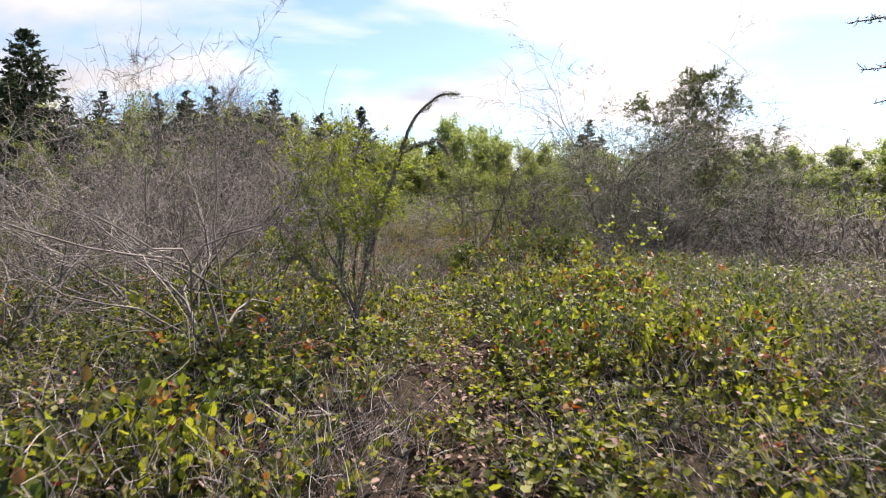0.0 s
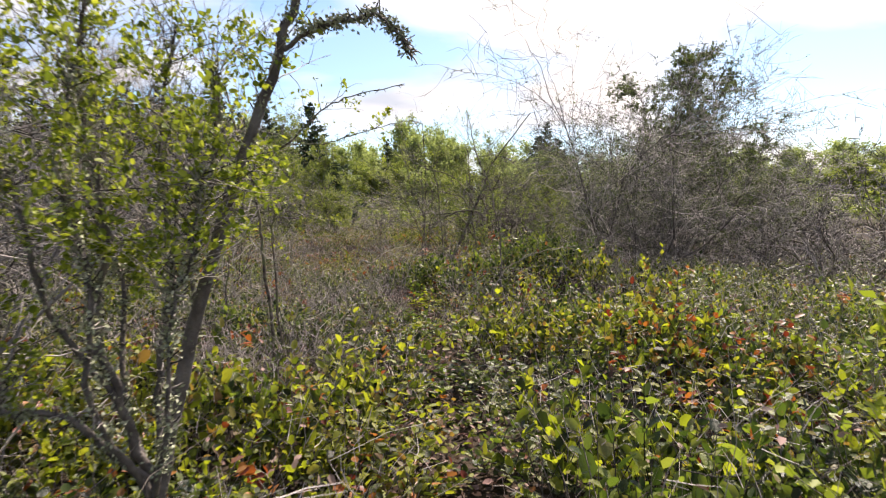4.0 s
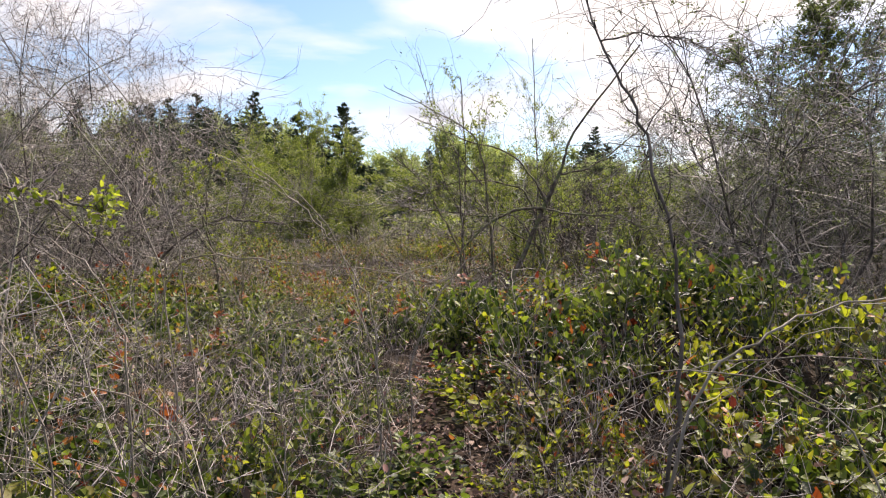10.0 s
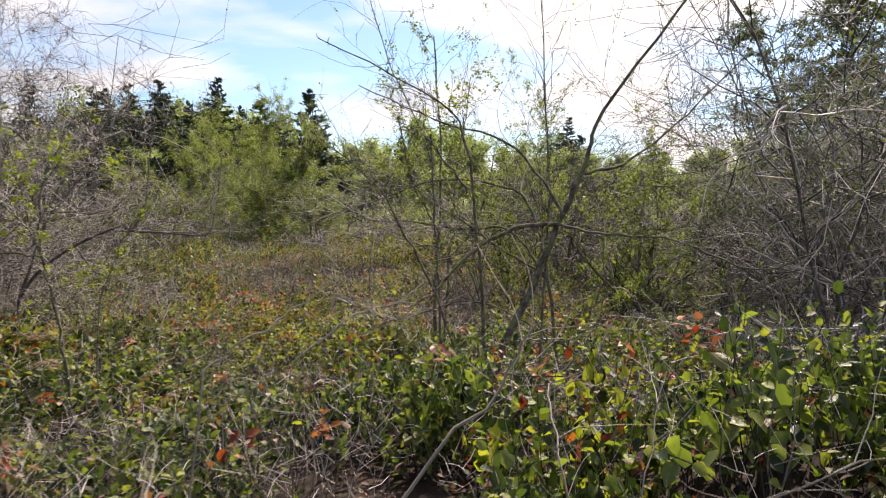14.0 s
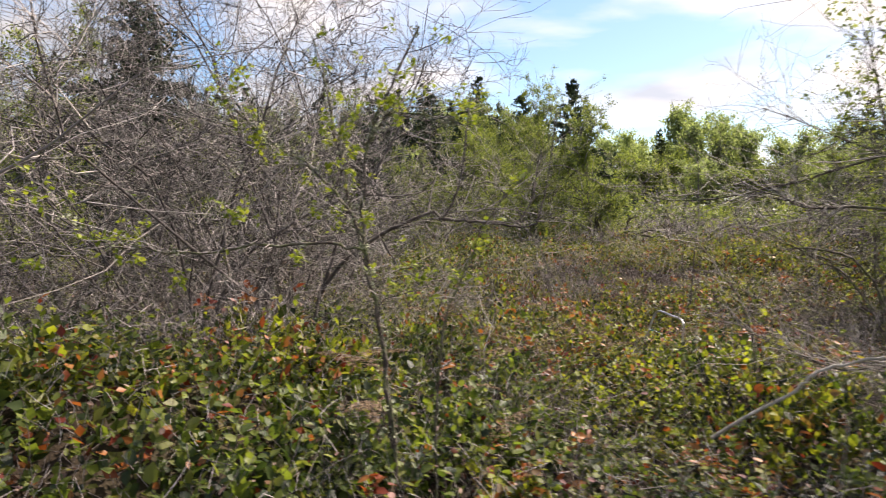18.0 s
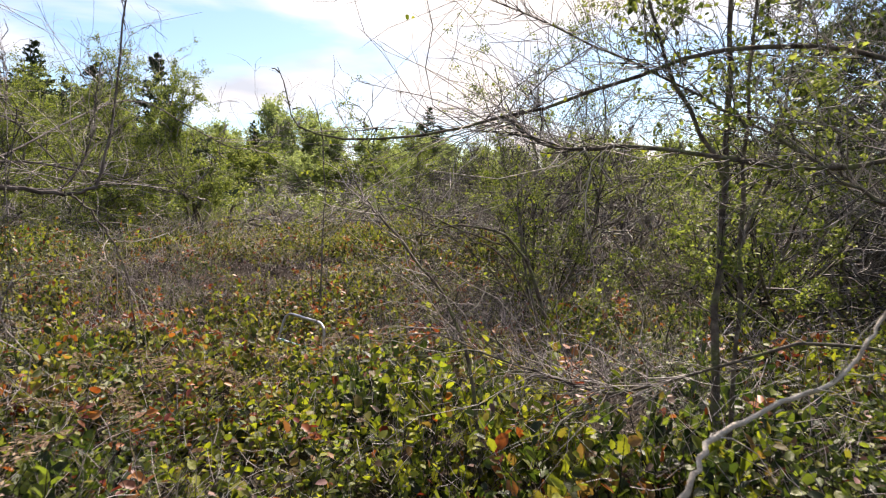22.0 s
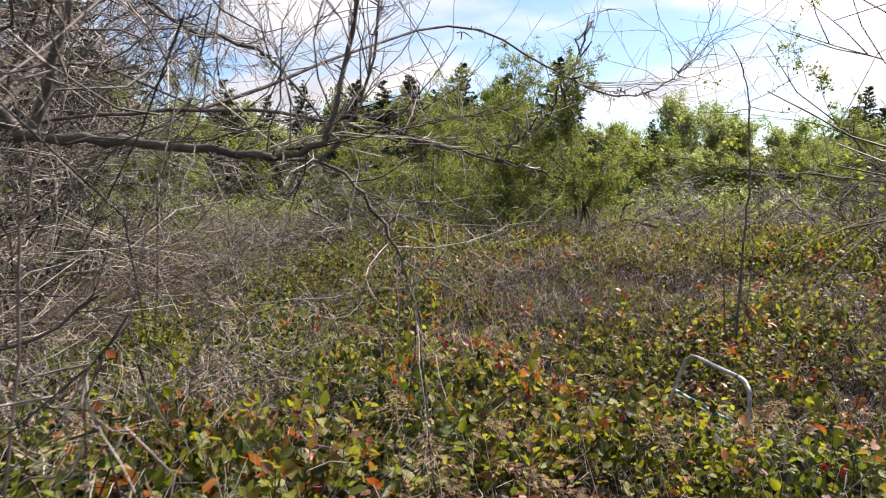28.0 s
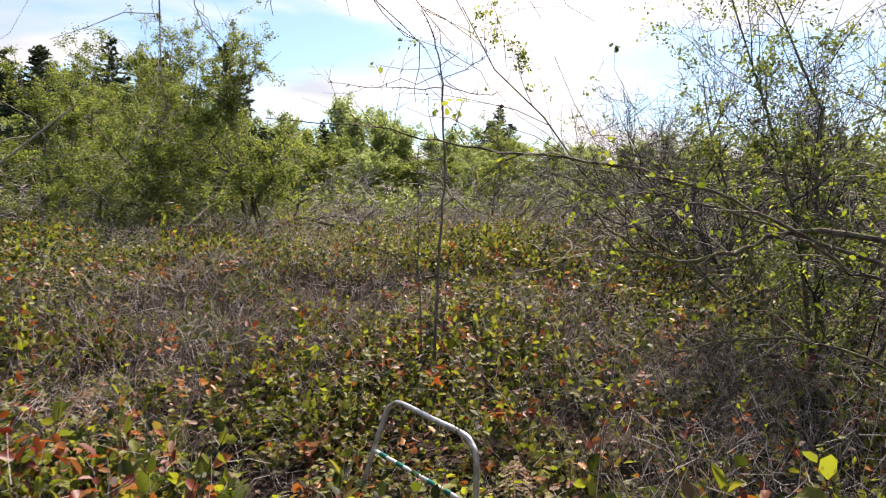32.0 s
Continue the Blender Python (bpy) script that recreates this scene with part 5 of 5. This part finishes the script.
# thicket with the long dark limb, left of the clearing
limbed("bare_shrub", "old leafless shrub with a long crooked dark limb", "shrub", [
    ([(-4.35, 18.72, -0.3), (-4.25, 18.72, 0.6), (-3.85, 18.77, 1.11), (-3.16, 18.87, 1.47), (-3.01, 18.86, 1.42), (-2.85, 18.87, 1.71), (-2.78, 18.87, 2.25), (-2.73, 18.86, 2.54)], 0.021, 0.006),
    ([(-2.99, 18.83, 1.42), (-2.74, 18.87, 1.40), (-2.43, 18.93, 1.38), (-2.20, 18.97, 1.36), (-2.09, 18.99, 1.54), (-1.97, 19.03, 2.39)], 0.016, 0.004),
    ([(-2.74, 18.87, 1.40), (-2.45, 19.49, 1.38), (-2.30, 19.53, 1.26), (-2.19, 19.56, 1.09), (-2.12, 19.57, 0.85), (-2.04, 19.56, 0.20)], 0.007, 0.004),
    ([(-2.45, 19.49, 1.38), (-2.36, 19.53, 1.49), (-2.29, 19.56, 1.66), (-2.23, 19.61, 2.12)], 0.009, 0.003),
    ([(-3.16, 18.87, 1.47), (-3.20, 19.38, 1.99), (-2.93, 19.44, 1.86), (-2.63, 19.50, 1.74), (-2.38, 19.52, 1.43)], 0.010, 0.004),
    ([(-3.6, 18.8, 1.22), (-3.35, 18.7, 0.95), (-3.0, 18.75, 0.85), (-2.7, 18.8, 1.0)], 0.010, 0.004),
    ([(-4.25, 18.72, 0.6), (-4.0, 18.9, 1.5), (-3.6, 19.1, 2.2), (-3.3, 19.2, 3.0)], 0.020, 0.006),
    ([(-3.05, 18.87, 1.45), (-2.65, 19.15, 1.52), (-2.32, 19.34, 1.49), (-2.08, 19.40, 1.44), (-1.95, 19.40, 1.40), (-1.80, 19.38, 1.36), (-1.71, 19.37, 1.335), (-1.64, 19.36, 1.32)], 0.006, 0.002),
    ([(-1.80, 19.38, 1.36), (-1.74, 19.40, 1.41), (-1.67, 19.42, 1.47), (-1.60, 19.48, 1.60), (-1.55, 19.55, 1.80)], 0.0035, 0.0015),
    ([(-2.65, 19.15, 1.52), (-2.2, 20.2, 2.0), (-1.78, 20.60, 1.84), (-1.53, 20.60, 1.73), (-1.36, 20.60, 1.75), (-1.22, 20.60, 1.86)], 0.006, 0.002)], 306, 230, 0.5, spurs=260, lichen=22, second=900, twig_mat=M_TWIG, bark=M_TWIG_DARK)

# tree and shrub on the right, reaching over the way
limbed("hawthorn", "slim hawthorn with sparse blue-green leaves", "tree", [
    ([(0.52, 17.75, -0.25), (0.50, 17.75, 0.7), (0.55, 17.78, 1.4), (0.58, 17.80, 2.2), (0.52, 17.85, 3.4)], 0.021, 0.007),
    ([(0.56, 17.75, -0.2), (0.66, 17.80, 1.1), (0.75, 17.85, 2.0), (0.9, 17.9, 3.0)], 0.013, 0.004),
    ([(0.55, 17.78, 1.4), (0.3, 17.85, 1.9), (0.15, 17.9, 2.6)], 0.012, 0.004),
    ([(0.66, 17.8, 1.1), (1.0, 17.95, 1.6), (1.2, 18.05, 2.4)], 0.012, 0.004)], 307, 110, 0.55, leaf=M_HAW, leaves=5200, leaf_size=0.027, spurs=100, second=420, twig_mat=M_TWIG_DARK, tuft=4)
limbed("crab_apple", "budding crab apple with long level limbs over the way", "shrub", [
    ([(1.70, 17.30, -0.2), (1.60, 17.33, 0.9), (1.45, 17.40, 1.6), (1.19, 17.47, 1.85), (0.51, 17.72, 1.93), (-0.36, 18.04, 1.65), (-1.11, 18.35, 1.60), (-1.27, 18.47, 1.91)], 0.019, 0.002),
    ([(1.60, 17.33, 0.9), (1.23, 17.43, 1.42), (0.82, 17.58, 1.43), (0.16, 17.81, 1.52), (-0.16, 17.94, 1.53), (-0.36, 18.04, 1.65)], 0.014, 0.006),
    ([(1.58, 17.33, 1.0), (1.18, 17.43, 1.22), (0.87, 17.61, 1.45), (0.32, 17.86, 1.82), (-0.39, 18.25, 2.23)], 0.012, 0.003),
    ([(1.62, 17.32, 0.4), (0.9, 17.5, 0.72), (0.15, 17.82, 0.50), (-0.18, 18.07, 0.54), (-0.67, 18.53, 0.71)], 0.010, 0.003)], 308, 380, 0.6, spurs=160, leaf=M_FRESH, leaves=300, leaf_size=0.02, tuft=2, twig_mat=M_TWIG, second=800)
limbed("bare_sapling", "thin leaning leafless sapling", "shrub", [
    ([(-0.32, 18.40, -0.3), (-0.36, 18.42, 0.38), (-0.48, 18.57, 0.82), (-0.72, 18.73, 1.18), (-0.85, 18.83, 1.33)], 0.012, 0.004)], 309, 40, 0.45, second=80)
limbed("dead_branch", "bleached crooked dead branch lying in the salal", "branch", [
    ([(-0.77, 16.75, 0.30), (-0.39, 16.73, 0.60), (-0.29, 16.78, 0.68), (-0.07, 16.79, 0.76), (0.14, 16.81, 0.81), (0.28, 16.84, 0.90), (0.38, 16.86, 0.99)], 0.0085, 0.005)], 310, 6, 0.3, bark=M_PALE, twig_mat=M_PALE)
limbed("bare_sapling", "straight dark leafless sapling", "shrub", [
    ([(0.52, 16.83, -0.2), (0.51, 16.87, 1.14), (0.48, 16.91, 1.56), (0.46, 16.95, 2.3)], 0.011, 0.007)], 311, 26, 0.5, bark=M_TWIG_DARK, twig_mat=M_TWIG_DARK, second=40)

# bleached canes and sticks of the middle stretch
canes = (
    ([(-0.04, 11.60, 0.05), (-0.07, 11.66, 0.84), (-0.18, 11.74, 1.10), (-0.30, 11.79, 1.26), (-0.45, 11.84, 1.43), (-0.73, 11.89, 1.65), (-0.95, 11.93, 1.77)], 0.006),
    ([(-1.55, 12.0, 0.1), (-1.2, 11.95, 0.95), (-0.96, 11.90, 1.17), (-0.43, 11.85, 1.13), (0.02, 11.81, 1.08), (0.14, 11.78, 0.98), (0.30, 11.76, 0.82)], 0.006),
    ([(-0.55, 11.9, 0.1), (-0.46, 11.96, 0.72), (-0.34, 12.02, 0.87), (-0.12, 12.13, 1.11), (-0.07, 12.18, 1.15)], 0.006),
    ([(0.07, 12.30, 0.1), (0.08, 12.34, 0.56), (0.25, 12.48, 0.93), (0.50, 12.61, 1.18), (0.60, 12.68, 1.31)], 0.008),
    ([(-0.3, 12.7, 0.1), (-0.24, 12.78, 1.07), (-0.17, 12.85, 1.22), (-0.04, 12.92, 1.30), (0.09, 12.99, 1.40)], 0.005),
    ([(0.92, 10.68, 0.05), (0.94, 10.71, 0.34), (1.11, 10.81, 0.76), (1.31, 10.86, 0.91), (1.60, 10.92, 1.01), (2.00, 10.97, 1.06)], 0.010),
    ([(-0.9, 11.05, 0.1), (-0.94, 11.08, 0.82), (-1.01, 11.09, 1.07), (-1.16, 11.09, 1.24), (-1.41, 11.09, 1.35)], 0.006),
    ([(-0.95, 11.85, 0.1), (-1.00, 11.87, 0.73), (-1.12, 11.96, 1.33), (-1.33, 12.05, 1.89), (-1.69, 12.13, 2.34)], 0.007),
    ([(0.04, 11.28, 0.05), (0.00, 11.30, 0.65), (-0.24, 11.42, 1.32), (-0.56, 11.47, 1.55), (-0.78, 11.53, 1.77)], 0.005),
    ([(-0.9, 11.45, 0.1), (-0.94, 11.48, 0.85), (-1.07, 11.55, 1.32), (-1.30, 11.61, 1.65), (-1.97, 11.72, 2.40)], 0.006),
    ([(1.5, 10.2, 0.1), (1.35, 10.4, 0.75), (1.0, 10.7, 0.85), (0.6, 11.0, 0.62)], 0.005),
    ([(2.1, 10.4, 0.1), (1.9, 10.7, 0.8), (1.3, 11.1, 0.78), (0.8, 11.3, 0.5)], 0.005),
    ([(2.2, 11.2, 0.1), (1.8, 11.1, 0.9), (1.3, 11.0, 0.7), (0.9, 10.9, 0.45)], 0.004),
    ([(-2.15, 17.42, 0.0), (-2.25, 17.42, 0.60), (-2.37, 17.40, 0.86), (-2.52, 17.43, 1.07), (-2.80, 17.52, 1.42)], 0.007),
    ([(-2.85, 18.6, 0.0), (-2.76, 18.63, 1.03), (-2.72, 18.65, 1.28), (-2.67, 18.68, 1.51), (-2.50, 18.75, 1.95)], 0.006))
rc = np.random.default_rng(61)
more = []
while len(more) < 34:
    x, y = rc.uniform(-2.0, 0.9), rc.uniform(10.4, 13.0)
    if off_walk(x, y) < 0.45:
        continue
    a, h, l = rc.uniform(0, 6.28), rc.uniform(0.7, 1.5), rc.uniform(0.1, 0.6)
    tip = (x + l * math.cos(a), y + l * math.sin(a))
    if off_walk(*tip) < 0.4:
        continue
    z = land(x, y)
    more.append(([(x, y, z - 0.05), (x + rc.uniform(-0.05, 0.05), y, z + 0.45 * h), (x + 0.3 * l * math.cos(a), y + 0.3 * l * math.sin(a), z + 0.8 * h), (tip[0], tip[1], z + h * rc.uniform(0.85, 1.05))], rc.uniform(0.0025, 0.0045)))
canes = [(line, r * 0.7) for line, r in canes] + more
for i, (line, r) in enumerate(canes):
    ob = limbed("dry_cane", "arching bleached dry cane in the undergrowth", "branch", [(line, r, r * 0.45)], 330 + i, 9, 0.25, bark=M_STRAW, twig_mat=M_STRAW)
    tagged(ob, group="dry canes along the path")

limbed("bare_sapling", "thin dark leafless sapling with a few spurs", "shrub", [
    ([(1.05, 11.10, -0.05), (1.14, 11.12, 0.57), (1.16, 11.15, 1.07), (1.10, 11.27, 1.52), (1.03, 11.38, 1.84), (0.93, 11.49, 2.12), (0.86, 11.65, 2.55)], 0.009, 0.004),
    ([(0.94, 11.48, 2.10), (1.10, 11.45, 2.12), (1.28, 11.40, 2.07), (1.44, 11.19, 1.91)], 0.004, 0.002)], 312, 30, 0.35, bark=M_TWIG_DARK, twig_mat=M_TWIG_DARK, spurs=80, second=30)
limbed("hawthorn_sapling", "slender sapling with a level shoot of yellow-green leaves", "shrub", [
    ([(-1.80, 10.50, -0.05), (-1.75, 10.50, 0.7), (-1.65, 10.47, 1.35), (-1.62, 10.45, 2.0)], 0.012, 0.005),
    ([(-1.66, 10.47, 1.30), (-1.35, 10.44, 1.48), (-0.96, 10.40, 1.44), (-0.78, 10.38, 1.39), (-0.60, 10.37, 1.36)], 0.006, 0.002)], 313, 46, 0.1, leaf=M_FRESH, leaves=420, leaf_size=0.021, spurs=60, tuft=4)
limbed("hawthorn_sapling", "lichened leafless hawthorn beside the start of the path", "tree", [
    ([(3.0, 3.45, -0.05), (2.95, 3.48, 1.0), (2.8, 3.5, 1.9), (2.7, 3.5, 2.7)], 0.020, 0.006),
    ([(2.75, 3.5, 2.3), (2.50, 3.56, 2.47), (2.38, 3.67, 2.52), (2.26, 3.67, 2.50)], 0.007, 0.003),
    ([(2.82, 3.5, 1.8), (2.60, 3.55, 2.15), (2.50, 3.55, 2.24), (2.33, 3.65, 2.24)], 0.006, 0.003),
    ([(2.88, 3.5, 1.5), (2.65, 3.54, 1.95), (2.50, 3.54, 2.05), (2.40, 3.64, 2.05)], 0.006, 0.003)], 314, 0, spurs=130, lichen=20, bark=M_TWIG_DARK)

# the clearing: slim twin sapling, the long budding shoot and the leafy shrub on the right
limbed("bare_sapling", "slim twin-stemmed sapling with a few level twigs", "tree", [
    ([(-0.65, 24.13, -0.5), (-0.59, 24.17, 0.73), (-0.54, 24.21, 1.49), (-0.56, 24.26, 2.17), (-0.61, 24.29, 2.53), (-0.71, 24.33, 2.77)], 0.013, 0.003),
    ([(-0.72, 24.09, -0.5), (-0.75, 24.15, 0.73), (-0.75, 24.21, 1.67)], 0.009, 0.003),
    ([(-0.55, 24.26, 2.14), (-0.92, 24.25, 2.12), (-1.45, 24.26, 2.15)], 0.004, 0.002),
    ([(-0.55, 24.26, 2.17), (-0.29, 24.24, 2.10), (-0.06, 24.22, 2.12)], 0.004, 0.002),
    ([(-0.54, 24.26, 2.21), (-0.37, 24.31, 2.30), (-0.18, 24.36, 2.41)], 0.004, 0.002),
    ([(-0.62, 24.15, -0.4), (-0.5, 24.3, 0.6), (-0.42, 24.4, 1.1)], 0.006, 0.002)], 320, 40, 0.3, bark=M_TWIG_DARK, twig_mat=M_TWIG_DARK, spurs=40)
limbed("leafy_shrub", "spreading shrub with small bright new leaves and long shoots", "shrub", [
    ([(1.45, 21.3, -0.4), (1.25, 21.32, 0.5), (0.93, 21.34, 1.00), (0.41, 21.43, 1.10), (0.16, 21.47, 1.01), (-0.08, 21.51, 0.98), (-0.28, 21.55, 1.06), (-0.43, 21.58, 1.20)], 0.018, 0.003),
    ([(1.45, 21.3, -0.2), (0.92, 21.32, 0.76), (0.63, 21.40, 0.94), (0.42, 21.48, 1.10), (-0.02, 21.59, 1.23), (-0.12, 21.63, 1.25)], 0.012, 0.003),
    ([(0.92, 21.32, 0.9), (0.39, 21.43, 1.10), (0.02, 21.58, 1.30), (-0.46, 21.73, 1.40), (-0.87, 21.88, 1.45), (-1.17, 22.00, 1.53), (-1.73, 22.24, 1.60)], 0.009, 0.002),
    ([(1.5, 21.4, -0.4), (1.3, 21.6, 0.7), (1.25, 21.8, 1.2), (1.3, 21.9, 1.7)], 0.014, 0.004),
    ([(1.4, 21.4, -0.3), (1.25, 21.7, 0.9), (1.35, 21.9, 1.6), (1.5, 22.1, 2.2)], 0.014, 0.003),
    ([(1.5, 21.3, -0.3), (1.1, 21.5, 0.4), (0.6, 21.7, 0.6), (0.1, 21.9, 0.5)], 0.010, 0.003)], 321, 170, 0.38, twig_mat=M_TWIG_DARK, leaf=M_FRESH, leaves=650, leaf_size=0.032, tuft=3, second=260, spurs=60)
woody("hawthorn", 2.2, 23.3, "upright hawthorn with bright small new leaves", "tree", seed=324, height=4.2, spread=0.05, wander=0.09, stems=6, n1=130, n2=900, n3=2400, r0=0.024, reach=0.42, fan=0.6, lo1=0.1, leaf=M_HAW, leaves=24000, leaf_size=0.03, tuft=6, keep=True, twig_mat=M_TWIG_DARK)
# brown twigs; the shadow of the hollow is put into their dark colour
dead_tangle = woody("bare_shrub", 0.9, 22.9, "low brown tangle of fine dead twigs, darkened as in shadow", "shrub", seed=323, height=0.85, spread=1.0, stems=10, n1=90, n2=700, n3=1600, r0=0.008, droop=0.08, wander=0.25, base=0.5, twig_mat=M_TWIG_DARK)

rd = np.random.default_rng(93)
for i in range(40):
    x, y = rd.uniform(-4.5, 4.0), rd.uniform(14.5, 30.0)
    if off_walk(x, y) > 1.3 and math.hypot(x + 0.95, y - 22.3) > 1.3:
        set_copy(dead_tangle, x, y, rd.uniform(0.45, 0.75), rd.uniform(0.9, 1.35), rd.uniform(0, 6.28))
for x, y, s, tall in ((1.3, 22.2, 0.9, 0.9), (0.6, 22.0, 0.7, 0.7), (1.5, 23.2, 1.1, 1.0), (0.8, 23.6, 1.0, 0.8)):
    set_copy(dead_tangle, x, y, s, tall, 2.0 * x + y)


# ---- the overturned chair frame ----
def pipe(ctrl, r, sides=14, per=8):
    b = Buf()
    p = curve_points(ctrl, per)
    tubes(b, p[None], np.full((1, len(p)), r), sides)
    for ring, rev in ((0, 1), (len(p) - 1, 0)):
        c = np.concatenate([b.v[0].reshape(len(p), sides, 3)[ring], p[ring][None]])
        f = [((i + 1) % sides, i, sides) if rev else (i, (i + 1) % sides, sides) for i in range(sides)]
        b.add(c, None, f)
    return b


cx, cy = -0.95, 22.3
cz = land(cx, cy)
TL, TR, BL, BR = (np.array(v) - (cx, cy, cz) for v in ((-1.12, 22.60, 0.14), (-0.77, 22.00, 0.10), (-1.27, 22.55, -0.30), (-0.80, 21.90, -0.30)))
chair = thing("folding_chair_frame", Matrix.Translation((cx, cy, cz)), "discarded bent aluminium folding chair frame half sunk in the salal", "chair")
e, dn = unit(TR - TL), unit(BL - TL)
dn2 = unit(BR - TR)
part("bent_tube", pipe([BL + dn * 0.25, BL, TL + dn * 0.10, TL + dn * 0.03 + e * 0.03, TL + e * 0.10, (TL + TR) / 2, TR - e * 0.10, TR + dn2 * 0.03 - e * 0.03, TR + dn2 * 0.10, BR, BR + dn2 * 0.25], 0.0145), M_ALU, chair)
XL, XR = TL + (BL - TL) * 0.62, TR + (BR - TR) * 0.72
bar = part("cross_bar", pipe([XL, XL * 0.66 + XR * 0.34, XL * 0.33 + XR * 0.67, XR], 0.0105), M_WEBW, chair, "white painted cross bar")
for f0 in (0.08, 0.26, 0.42, 0.58, 0.72, 0.9):
    a, b2 = XL + (XR - XL) * f0, XL + (XR - XL) * (f0 + 0.07)
    part("band", pipe([a, a * 0.5 + b2 * 0.5, b2], 0.0125), M_WEB, bar, "worn green band")
part("brace", pipe([XR + (0, 0, -0.02), XR + (-0.12, -0.10, -0.09), XR + (-0.22, -0.2, -0.16)], 0.011), M_ALU, chair)
part("joint", pipe([TR - e * 0.135, TR - e * 0.125, TR - e * 0.115], 0.0165), M_TWIG_DARK, chair, "dark gap where two tubes join")
for c in (XL, XR):
    part("rivet", pipe([c - (0.012, 0.012, 0), c, c + (0.012, 0.012, 0)], 0.006), M_ALU, chair)
